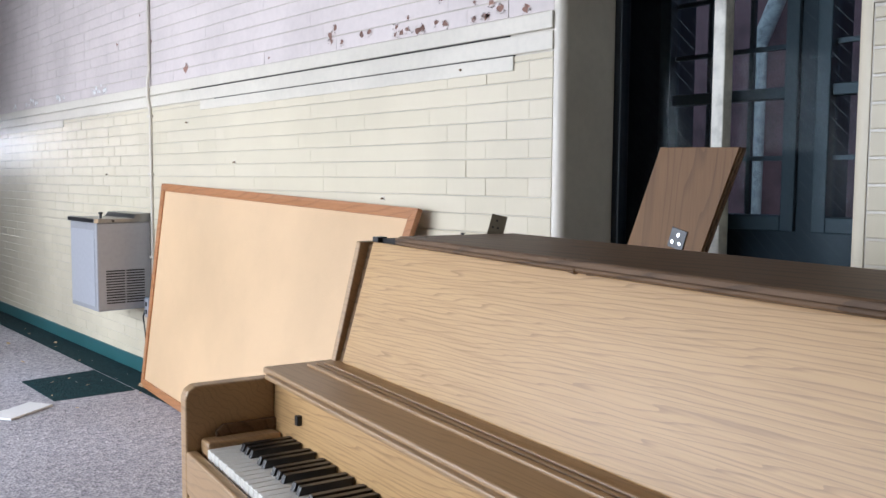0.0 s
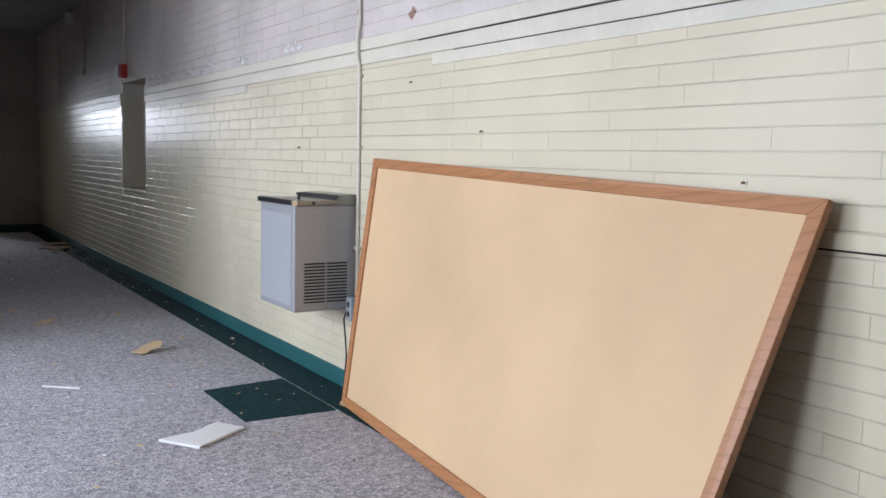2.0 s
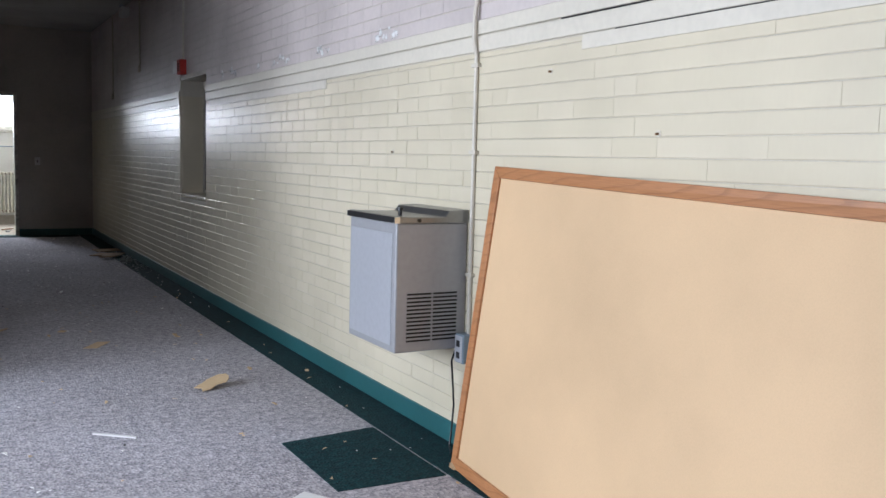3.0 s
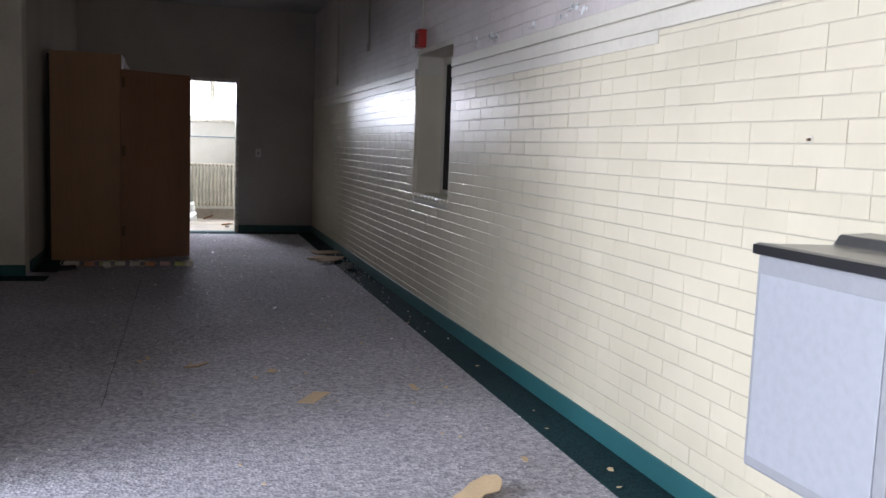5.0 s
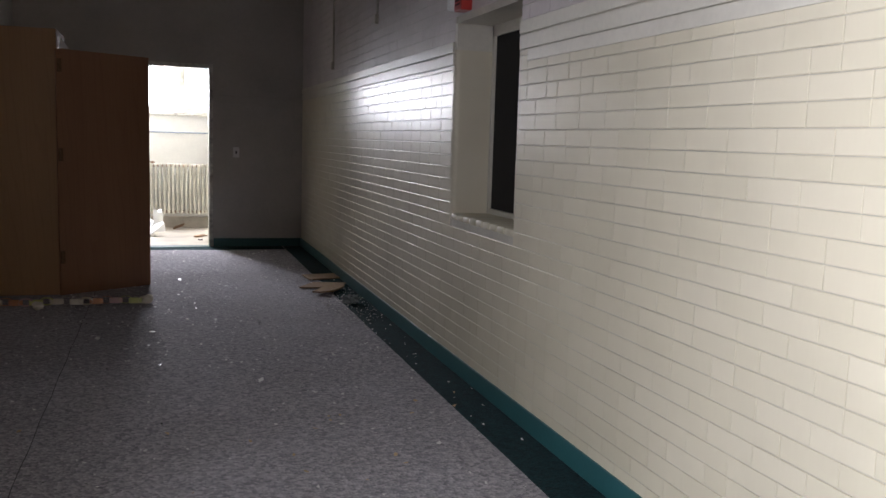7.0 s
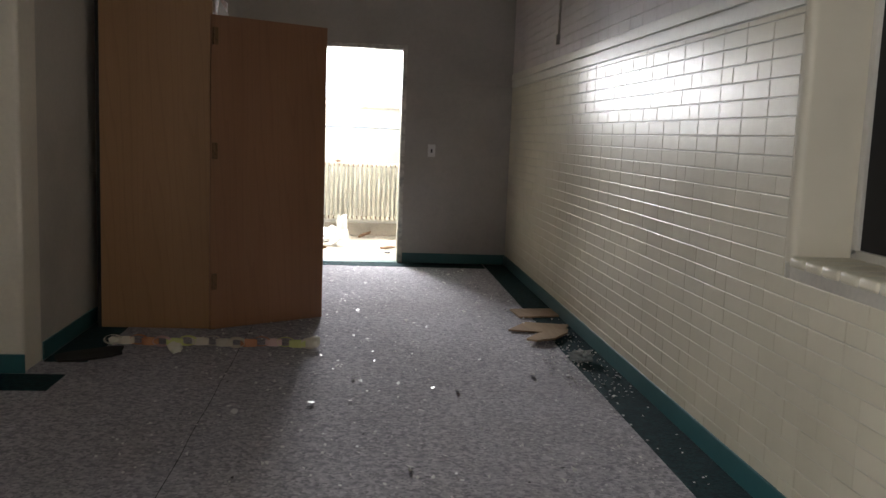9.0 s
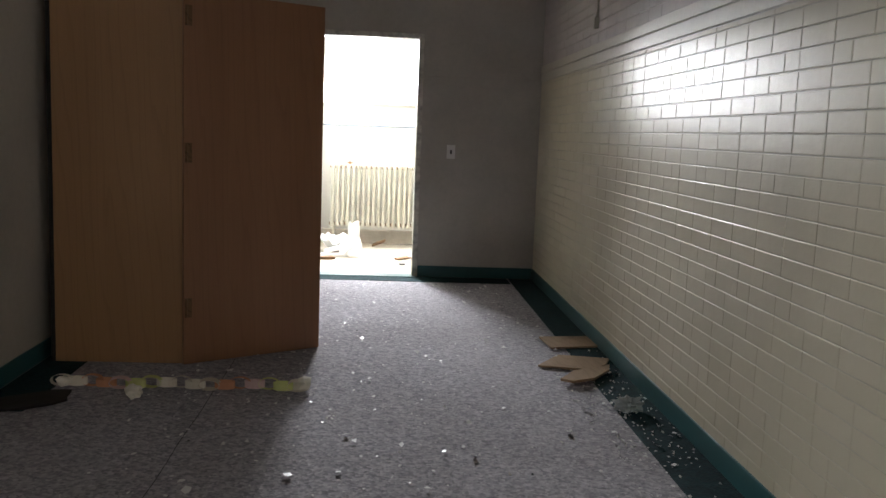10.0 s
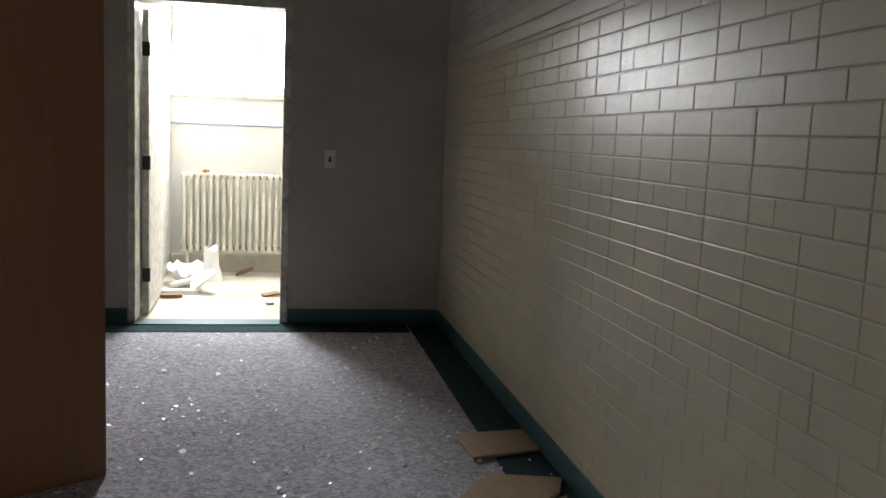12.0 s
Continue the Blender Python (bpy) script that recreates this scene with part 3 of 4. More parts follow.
# ---------- piano ----------
def build_piano():
    # local frame: x into the depth from the keyboard, y along the keys towards the treble end that is seen first is y=0, running to -y
    L = 1.46
    p = thing("upright_piano", "worn light oak upright piano with an open keyboard", "piano", pose(0.522, 2.760, 0, 0, 0, -8.6))
    # side with arm: outline in x, z
    side = [(0.33, 0.0), (0.66, 0.0), (0.66, 1.14), (0.40, 1.14), (0.335, 0.87), (0.19, 0.868), (0.19, 0.60), (0.33, 0.56)]
    for y0 in (0.0, -L):
        part("side_panel", extrude_profile(side, "y", y0 - (0.020 if y0 == 0.0 else 0.032), y0, 0.003), M_OAK_EDGE, p)
        arm = [(0.0, 0.60), (0.0, 0.835), (0.006, 0.85), (0.02, 0.859), (0.19, 0.859), (0.19, 0.60)]
        part("arm", extrude_profile(arm, "y", y0 - 0.034, y0 + 0.002, 0.004), M_OAK_EDGE, p, "rounded oak key arm")
    part("cheek_block", boxbm(0.03, 0.185, -0.085, -0.034, 0.70, 0.752, 0.006), M_OAK_EDGE, p)
    part("cheek_block", extrude_profile([(0.06, 0.752), (0.06, 0.762), (0.075, 0.775), (0.19, 0.775), (0.19, 0.752)], "y", -0.046, -0.0345, 0.002), M_OAK_DARK, p)
    part("keybed", boxbm(0.004, 0.36, -L + 0.034, -0.034, 0.60, 0.700, 0.004), M_OAK, p)
    part("key_slip", boxbm(0.0, 0.022, -L + 0.034, -0.034, 0.64, 0.728, 0.004), M_OAK_EDGE, p, "oak rail before the keys")
    y = -0.088
    w = 0.0236
    order = []
    for i in range(52):
        part("white_key", boxbm(0.028, 0.185, y - w + 0.0006, y - 0.0006, 0.705, 0.742, 0.0015, 1), M_IVORY, p)
        # black keys fall between white keys in groups of three and two
        if (i % 7) in (1, 2, 3, 5, 6):
            order.append(y - w)
        y -= w
    for yb in order:
        part("black_key", extrude_profile([(0.080, 0.742), (0.086, 0.757), (0.185, 0.757), (0.185, 0.742)], "y", yb - 0.0066, yb + 0.0066, 0.001), M_EBONY, p)
    part("fallboard", extrude_profile([(0.186, 0.70), (0.19, 0.865), (0.21, 0.865), (0.21, 0.70)], "y", -L + 0.034, -0.034, 0.002), M_OAK, p)
    part("lock_plate", boxbm(0.178, 0.190, -0.185, -0.170, 0.79, 0.81, 0.002), M_BLACK, p, "dark square lock hole")
    part("shelf", boxbm(0.178, 0.365, -L + 0.034, 0.004, 0.862, 0.876, 0.004), M_OAK_EDGE, p, "oak music shelf with moulded edge")
    for i, (a, b, z) in enumerate(((0.262, 0.276, 0.882), (0.284, 0.294, 0.880), (0.302, 0.312, 0.880), (0.178, 0.192, 0.868))):
        part("moulding", boxbm(a - (0.012 if i == 3 else 0), b, -L + 0.04, -0.036, 0.858 if i == 3 else 0.874, z, 0.003), M_OAK_EDGE, p)
    # leaning upper panel
    m = Matrix.Translation((0.342, 0, 0.876)) @ Matrix.Rotation(math.atan2(0.078, 0.27), 4, "Y")
    part("upper_panel", turned(boxbm(0.0, 0.018, -L + 0.048, -0.045, 0.0, 0.276, 0.003), m), M_OAK, p, "oak veneer front panel with cathedral grain")
    # recessed dark strip painted for the shadow between side and panel
    part("upper_panel_shade", turned(boxbm(0.006, 0.014, -0.0475, -0.0195, 0.0, 0.27), m), M_OAK_DARK, p)
    part("lower_panel", boxbm(0.335, 0.355, -L + 0.034, -0.034, 0.06, 0.60, 0.004), M_OAK, p)
    part("back", boxbm(0.63, 0.655, -L + 0.034, -0.034, 0.02, 1.12), M_OAK_DARK, p)
    part("pin_block", boxbm(0.45, 0.63, -L + 0.034, -0.034, 1.02, 1.085), M_SHADOW, p)
    for y0 in (-0.03, -L + 0.03):
        part("leg", boxbm(0.01, 0.06, y0 - 0.03, y0 + 0.03, 0.0, 0.60, 0.006), M_OAK, p)
    # lid lying slightly askew, with moulded dark front edge
    lid = part("lid", turned(boxbm(0.0, 0.30, -1.50, 0.0, 0.0, 0.020, 0.006), pose(0.412, -0.165, 1.140, 0, 0, -2.5)), M_OAK_DARK, p, "dark worn lid lying askew on top")
    part("lid_edge", turned(join(boxbm(-0.004, 0.010, -1.46, 0.0, 0.002, 0.010, 0.003), boxbm(-0.002, 0.0, -1.46, 0.0, 0.011, 0.017)), pose(0.412, -0.165, 1.140, 0, 0, -2.5)), M_OAK_DARK, lid, "chipped worn edge")
    # black filler draws the shade under the lid as a solid
    part("lid_gap_shade", boxbm(0.432, 0.62, -1.42, -0.06, 1.118, 1.149), M_SHADOW, p)
    part("hinge_plate", turned(join(boxbm(0, 0.036, 0, 0.002, 0.0, 0.046, 0.0005), cylinder((0, 0.002, 0.002), (0.03, 0.002, 0.002), 0.004)), pose(0.655, -0.15, 1.160, -14, 12, -45)), M_BRASS, lid, "worn brass hinge leaf standing up")
    for k in range(3):
        part("screw_hole", turned(cylinder((0.009 + 0.006 * k, -0.0006, 0.016 + 0.008 * (k % 2) * 2), (0.009 + 0.006 * k, -0.0012, 0.016 + 0.008 * (k % 2) * 2), 0.0025), pose(0.655, -0.15, 1.160, -14, 12, -45)), M_SHADOW, lid)
    part("latch", boxbm(0.42, 0.445, -0.065, -0.04, 1.14, 1.152, 0.002), M_BLACK, p, "small black latch")
    sp = bmesh.new()
    rnd = random.Random(5)
    for k in range(14):
        c = (0.395 + rnd.uniform(-0.008, 0.006), -0.74 - k * 0.007, 1.150 + rnd.uniform(-0.004, 0.004))
        bmesh.ops.create_cube(sp, size=1, matrix=Matrix.Translation(c) @ Euler((rnd.random() * 3, rnd.random() * 3, rnd.random() * 3)).to_matrix().to_4x4() @ Matrix.Diagonal((0.012, 0.018, 0.003, 1)))
    tagged(part("splinters", sp, M_OAK_DARK, p, "dark splinters at a broken lid edge"), kind="stuff")
    return p


build_piano()


# ---------- leaning board ----------
def build_board():
    # the sheet has warped: its free end leans out further than the other
    tl, tr = Vector((1.985, 6.275, 1.245)), Vector((1.942, 3.735, 1.165))
    bl, br = Vector((1.850, 6.330, 0.004)), Vector((1.590, 3.900, 0.004))
    base = (bl + br) / 2
    b = thing("notice_board", "large tan notice board in an oak frame leaning on the wall", "notice board", Matrix.Translation(base))
    W, H, F = 2.50, 1.24, 0.046

    def bent(bm):
        for v in bm.verts:
            s, t, n = v.co.x / W, v.co.y / H, v.co.z
            p = tl.lerp(tr, s).lerp(bl.lerp(br, s), t)
            du = tr.lerp(br, t) - tl.lerp(bl, t)
            dv = bl.lerp(br, s) - tl.lerp(tr, s)
            nn = du.cross(dv).normalized()
            if nn.x > 0:
                nn = -nn
            v.co = p + nn * n - base
        bmesh.ops.recalc_face_normals(bm, faces=bm.faces[:])
        return bm

    def sheet(z0, z1):
        bm = bmesh.new()
        nx, ny = 14, 8
        g = {}
        for k, z in enumerate((z0, z1)):
            for i in range(nx + 1):
                for j in range(ny + 1):
                    g[i, j, k] = bm.verts.new((0.03 + (W - 0.06) * i / nx, 0.03 + (H - 0.06) * j / ny, z))
            for i in range(nx):
                for j in range(ny):
                    bm.faces.new((g[i, j, k], g[i + 1, j, k], g[i + 1, j + 1, k], g[i, j + 1, k]))
        return bent(bm)
    part("facing", sheet(-0.002, 0.0), M_CORK, b, "plain tan fabric facing", smooth=True)
    part("backing", sheet(-0.012, -0.009), M_OAK_DARK, b)

    def rail(pts):
        return bent(extrude_profile(pts, "z", -0.016, 0.010, 0.0025))
    part("frame_rail", rail([(0, 0), (W, 0), (W - F, F), (F, F)]), M_FRAME_OAK, b)
    part("frame_rail", rail([(0, H), (F, H - F), (W - F, H - F), (W, H)]), M_FRAME_OAK, b)
    part("frame_stile", rail([(0, 0.0005), (F - 0.0005, F), (F - 0.0005, H - F), (0, H - 0.0005)]), M_FRAME_OAK, b)
    part("frame_stile", rail([(W, 0.0005), (W, H - 0.0005), (W - F + 0.0005, H - F), (W - F + 0.0005, F)]), M_FRAME_OAK, b)
    return b


build_board()


# ---------- drinking fountain ----------
def build_fountain():
    f = thing("drinking_fountain", "grey steel wall-mounted drinking fountain with louvred side", "drinking fountain", pose(2.0, 6.505, 0.455))
    D, W, H = 0.345, 0.475, 0.575
    # body, x from wall outwards is negative; underside rises towards the wall
    body = extrude_profile([(-D, 0.0), (-0.004, 0.0), (-0.004, H - 0.03), (-D, H - 0.03)], "y", 0, W, 0.008)
    part("body", body, M_STEEL, f)
    part("front_panel", boxbm(-D - 0.004, -D + 0.002, 0.035, W - 0.02, 0.03, H - 0.075, 0.002), M_STEEL_LIGHT, f, "pale grey front panel")
    top = extrude_profile([(-D - 0.012, H - 0.030), (-D - 0.012, H - 0.006), (-D, H), (-D + 0.06, H - 0.004), (-0.12, H - 0.006), (-0.10, H + 0.022), (-0.004, H + 0.026), (-0.004, H - 0.030)], "y", -0.006, W + 0.006, 0.004)
    part("basin", top, M_STAINLESS, f, "dull steel basin top with raised back")
    part("basin_trim", boxbm(-D - 0.015, -D - 0.011, -0.004, W + 0.004, H - 0.028, H - 0.004, 0.0015), M_BLACK, f, "dark front trim")
    part("corner_trim", boxbm(-D - 0.016, -D + 0.012, -0.009, -0.004, H - 0.03, H - 0.003, 0.002), M_CHROME, f, "bright chrome corner")
    part("bubbler", join(cylinder((-D + 0.06, 0.09, H - 0.006), (-D + 0.06, 0.09, H + 0.028), 0.008), cylinder((-D + 0.06, 0.09, H + 0.022), (-D + 0.06, 0.09, H + 0.034), 0.013)), M_BLACK, f, "dark spout", smooth=True)
    part("button", cylinder((-D + 0.10, -0.006, H - 0.018), (-D + 0.10, -0.014, H - 0.018), 0.008), M_BLACK, f)
    for i in range(13):
        z = 0.045 + i * 0.0165
        for a, b in ((-0.29, -0.175), (-0.165, -0.05)):
            part("louvre", boxbm(a, b, -0.002, 0.004, z, z + 0.0075), M_SHADOW, f)
    part("louvre_lip", join(*[boxbm(a, b, -0.004, 0.002, 0.053 + i * 0.0165, 0.056 + i * 0.0165) for i in range(13) for a, b in ((-0.29, -0.175), (-0.165, -0.05))]), M_STEEL, f)
    return f


build_fountain()

outlet = thing("outlet_box", "blue-grey outlet box with a black power cord", "outlet", pose(2.0, 6.465, 0.40))
part("box", boxbm(-0.055, 0.003, -0.035, 0.035, 0.0, 0.125, 0.005), M_GREYBOX, outlet)
part("cover", boxbm(-0.059, -0.0555, -0.030, 0.030, 0.006, 0.119, 0.002), M_STEEL_LIGHT, outlet, "pale metal cover")
for z in (0.035, 0.085):
    part("socket", boxbm(-0.061, -0.0592, -0.014, 0.014, z - 0.014, z + 0.014, 0.001), M_BLACK, outlet)
cord = [(-0.05, 0.03, 0.06), (-0.06, 0.05, 0.0), (-0.045, 0.06, -0.10), (-0.04, 0.055, -0.20), (-0.05, 0.05, -0.30), (-0.07, 0.03, -0.37), (-0.09, -0.02, -0.389)]
part("cord", tube(cord, 0.0045), M_BLACK, outlet, "hanging black cord", smooth=True)

pipe = thing("wall_conduit", "cream painted conduit running up the wall", "conduit", pose(1.992, 6.465, 0))
part("tube", tube([(0, 0, 0.525), (-0.002, 0, 1.70), (-0.014, 0.004, 1.76), (-0.014, 0.004, 1.86), (-0.004, 0, 1.95), (-0.003, 0, CEIL)], 0.010), M_PIPE, pipe, smooth=True)
for z in (0.78, 1.30, 1.66):
    part("strap", boxbm(-0.014, 0.008, -0.026, 0.026, z - 0.008, z + 0.008, 0.002), M_PIPE, pipe)


# ---------- alarm, conduits, switch, exit box ----------
alarm = thing("fire_alarm", "red fire alarm horn with a white strobe", "alarm", pose(2.0, 11.68, 1.985))
part("body", boxbm(-0.06, 0.003, -0.10, 0.02, 0.0, 0.135, 0.006), M_RED, alarm)
part("strobe", boxbm(-0.085, -0.0, 0.0205, 0.075, 0.01, 0.125, 0.012), M_WHITEPLASTIC, alarm, "white strobe lens")
for i in range(4):
    part("grille_slot", boxbm(-0.0625, -0.0595, -0.08, 0.0, 0.03 + i * 0.02, 0.037 + i * 0.02), M_SHADOW, alarm)
part("conduit", tube([(-0.012, -0.03, 0.135), (-0.012, -0.03, CEIL - 1.985)], 0.009), M_PIPE, alarm, "painted riser", smooth=True)
for yy, zz in ((13.74, 2.18), (15.55, 1.96)):
    c = thing("wall_conduit", "thin grey painted conduit drop with an open end", "conduit", pose(1.992, yy, zz))
    part("tube", tube([(0, 0, 0.03), (0, 0, CEIL - zz)], 0.008), M_PIPE, c, smooth=True)
    part("end_box", boxbm(-0.02, 0.008, -0.018, 0.018, -0.02, 0.05, 0.003), M_PIPE, c)
eb = thing("emergency_light", "grey emergency light box high on the wall", "light", pose(2.0, 14.5, 2.86))
part("housing", boxbm(-0.09, 0.003, -0.09, 0.09, 0, 0.11, 0.008), M_WHITEPLASTIC, eb)
part("lamp_head", cylinder((-0.04, 0.06, 0.11), (-0.08, 0.06, 0.15), 0.028), M_STEEL_LIGHT, eb, smooth=True)
sw = thing("light_switch", "white light switch plate on the end wall", "switch", pose(1.243, Y_END, 1.035))
part("plate", boxbm(-0.036, 0.036, -0.007, 0.002, 0.0, 0.118, 0.003), M_WHITEPLASTIC, sw)
part("toggle", boxbm(-0.008, 0.008, -0.016, -0.0068, 0.04, 0.075, 0.002), M_BLACK, sw, "dark toggle slot")

# nails and old anchors in the brick wall
for yy, zz in ((5.37, 1.365), (3.56, 1.69), (5.95, 1.60), (4.05, 1.20), (7.25, 1.30)):
    n = thing("wall_nail", "rusty nail stub in a cream painted wall", "nail", pose(2.0, yy, zz), "nails in the brick wall")
    part("shank", cylinder((0.004, 0, 0), (-0.014, 0, -0.002), 0.004), M_RUST, n)
    part("washer", cylinder((0.003, 0, 0), (-0.003, 0, 0), 0.011), M_BAND, n)


# ---------- plywood panel leaning in the glazed opening ----------
pl = thing("leaning_plywood", "brown plywood offcuts leaning in the glazed opening", "plywood", pose(1.93, 0.015, 0.0, 0, 4.0, 0))
for i, t in enumerate((0.0, 0.009, 0.018)):
    k = i * 0.004
    part("sheet", extrude_profile([(2.84 - k, 0.004), (3.06, 0.004), (2.775, 1.06), (2.668 - k, 1.385), (2.402 - k, 1.380), (2.508 - k, 1.06)], "x", t, t + 0.0075, 0.001), M_PLANK if i == 0 else M_OAK_DARK, pl)
hp = part("hinge_plate", turned(boxbm(-0.004, -0.0005, 0.0, 0.055, 0.0, 0.06, 0.001), pose(0, 2.565, 1.075, 15, 0, 0)), M_BLACK, pl, "dark brass hinge plate")
for a, c in ((0.014, 0.018), (0.040, 0.018), (0.027, 0.042)):
    part("screw_hole", turned(cylinder((-0.0056, a, c), (-0.0048, a, c), 0.005), pose(0, 2.565, 1.075, 15, 0, 0)), M_CHROME, hp)


# ---------- wardrobe ----------
def build_wardrobe():
    w = thing("wardrobe", "tall brown plywood wardrobe with its door swung open", "wardrobe", pose(-0.985, 14.475, 0))
    W, D, H = 0.655, 0.60, 2.05
    part("front_panel", boxbm(0.0, W, 0.0, 0.02, 0.004, H, 0.003), M_LOCKER_TAN, w, "tan brown closed front panel")
    part("side_panel", boxbm(0.0, 0.02, 0.021, D, 0.03, H, 0.003), M_LOCKER, w)
    part("side_panel", boxbm(W - 0.02, W, 0.021, D, 0.03, H, 0.003), M_LOCKER, w)
    part("back_panel", boxbm(0.021, W - 0.021, D - 0.02, D, 0.03, H - 0.02, 0.003), M_LOCKER, w)
    part("top_panel", boxbm(0.021, W, 0.021, D, H - 0.03, H - 0.01, 0.003), M_LOCKER, w)
    part("plinth", boxbm(0.02, W - 0.02, 0.03, D, 0.0, 0.03), M_LOCKER, w)
    # no real post: a black strip for the shaded gap left of the wardrobe
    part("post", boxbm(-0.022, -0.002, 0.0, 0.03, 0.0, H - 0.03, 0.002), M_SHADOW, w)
    door_ob = part("door", boxbm(-0.014, 0.785, -0.011, 0.011, 0.001, 1.905, 0.003), M_LOCKER, w, "red-brown plywood door swung open", at=pose(W + 0.002, 0.005, 0, 0, 0, 33.5))
    for z in (0.30, 1.10, 1.78):
        part("hinge", join(cylinder((0.0, -0.014, z - 0.05), (0.0, -0.014, z + 0.05), 0.007), boxbm(0.0, 0.03, -0.0135, -0.0112, z - 0.05, z + 0.05)), M_OAK_DARK, door_ob, "dark butt hinge")
    part("paper_scrap", extrude_profile([(0.0, 0.0), (0.07, 0.0), (0.015, 0.09)], "y", 0.0, 0.003), M_PAPER, w, "torn white paper corner", at=pose(W + 0.003, 0.16, 1.92))
    return w


build_wardrobe()


# ---------- radiator and washroom things ----------
def build_radiator():
    r = thing("radiator", "cream cast iron column radiator with rust marks", "radiator", pose(0.125, 19.50, 0.0))
    pitch = 0.0553
    n = 22
    for i in range(n):
        x = i * pitch
        bms = []
        for yy in (0.0, 0.075):
            bms.append(cylinder((x, yy, 0.25), (x, yy, 0.84), 0.0175, 8))
        bms.append(boxbm(x - 0.022, x + 0.022, -0.018, 0.092, 0.825, 0.885, 0.014, 2))
        bms.append(boxbm(x - 0.022, x + 0.022, -0.018, 0.092, 0.205, 0.262, 0.014, 2))
        part("section", join(*bms), M_RAD, r, smooth=True)
    part("hub", join(cylinder((-0.03, 0.038, 0.235), (n * pitch, 0.038, 0.235), 0.018), cylinder((-0.03, 0.038, 0.855), (n * pitch, 0.038, 0.855), 0.018)), M_RUST, r)
    for x in (0.02, (n - 1) * pitch - 0.02):
        part("foot", cylinder((x, 0.038, 0.003), (x, 0.038, 0.215), 0.016, 8), M_RAD, r)
    part("valve", join(cylinder((0.18, -0.03, 0.885), (0.18, -0.03, 0.915), 0.012), cylinder((0.15, -0.02, 0.90), (0.21, -0.02, 0.90), 0.008)), M_RUST, r, "rusty bleed valve")
    return r


build_radiator()
wl = thing("steam_pipe", "thin dark pipe across the washroom wall", "pipe", pose(0, YB - 0.03, 1.30))
part("tube", cylinder((-0.015, 0, 0), (2.2, 0, 0.004), 0.009), M_GREYBOX, wl, smooth=True)
for x in (0.06, 1.6):
    part("bracket", boxbm(x - 0.01, x + 0.01, -0.004, 0.032, -0.012, 0.012), M_GREYBOX, wl)
rnd = random.Random(11)


def scrap(name, label, category, mat, cx, cy, w, d, t, rz, z=0.004, tilt=0.0, ragged=0.12, group=""):
    """A torn flat piece with a ragged outline, lying on the floor."""
    pts = []
    n = 12
    for i in range(n):
        a = 2 * math.pi * i / n
        sx, sy = math.cos(a), math.sin(a)
        k = 1 / max(abs(sx), abs(sy))
        k *= 1 - rnd.random() * ragged
        pts.append((sx * k * w / 2, sy * k * d / 2))
    o = part(name, extrude_profile(pts, "z", 0, t), mat)
    bm = bmesh.new()
    bm.from_mesh(o.data)
    for v in bm.verts:
        v.co.z += tilt * 2 * (v.co.x / w + 0.5) * d + 0.25 * tilt * math.sin(v.co.y * 30) * d
    bm.to_mesh(o.data)
    bm.free()
    o.matrix_basis = pose(cx, cy, z, 0, 0, rz)
    return tagged(o, label, category, group)


for cx, cy, w, d, t, rz, tilt in ((0.18, 18.58, 0.34, 0.10, 0.03, 4, 0.0), (0.34, 18.66, 0.20, 0.22, 0.025, 20, 0.35), (0.20, 18.82, 0.26, 0.14, 0.03, -15, 0.25)):
    scrap("porcelain_shard", "broken white porcelain shard on the washroom floor", "debris", M_CHIP, cx, cy, w, d, t, rz, 0.005, tilt, 0.3, "broken porcelain heap")


def broken_basin(m):
    """Half of a wash basin lying on its back: a flaring shell with a snapped, ragged rim."""
    r = random.Random(31)
    bm = bmesh.new()
    n = 18
    rim = [r.uniform(-0.035, 0.03) for _ in range(n + 1)]
    rings = []
    for k, (rad, z) in enumerate(((0.06, 0.0), (0.11, 0.012), (0.15, 0.05), (0.172, 0.10), (0.195, 0.115))):
        rings.append([bm.verts.new((rad * 1.1 * math.cos(math.pi * 1.35 * i / n - 0.5), rad * 0.95 * math.sin(math.pi * 1.35 * i / n - 0.5), z + (rim[i] if k >= 3 else 0))) for i in range(n + 1)])
    for a, b in zip(rings, rings[1:]):
        for i in range(n):
            bm.faces.new((a[i], a[i + 1], b[i + 1], b[i]))
    bm.faces.new(rings[0][::-1])
    o = part("broken_basin", bm, M_CHIP, smooth=True)
    o.matrix_basis = m
    sol = o.modifiers.new("shell", "SOLIDIFY")
    sol.thickness = 0.014
    return tagged(o, "broken white porcelain wash basin on the washroom floor", "basin")


broken_basin(pose(0.215, 19.06, 0.018, 6, -4, 70))
scrap("rusty_plate", "rust-red flat scrap on the washroom floor", "debris", M_RUST, 0.15, 18.40, 0.16, 0.08, 0.025, 10, 0.005)
scrap("leaf_litter", "dry brown leaf clump on the washroom floor", "debris", M_RUST, 0.88, 18.50, 0.20, 0.10, 0.012, 10, 0.005, 0.1, 0.5)
scrap("leaf_litter", "dry orange-brown leaf clump under the radiator", "debris", M_RUST, 0.64, 19.46, 0.15, 0.10, 0.02, -10, 0.005, 0.3, 0.5)
scrap("stone_chip", "small grey stone chip on the washroom floor", "debris", M_STEEL, 0.87, 18.16, 0.06, 0.05, 0.018, 25, 0.003)
ped = thing("broken_pedestal", "broken white porcelain sink pedestal standing before the radiator", "debris", pose(0.37, 19.22, 0.003))
bm = bmesh.new()
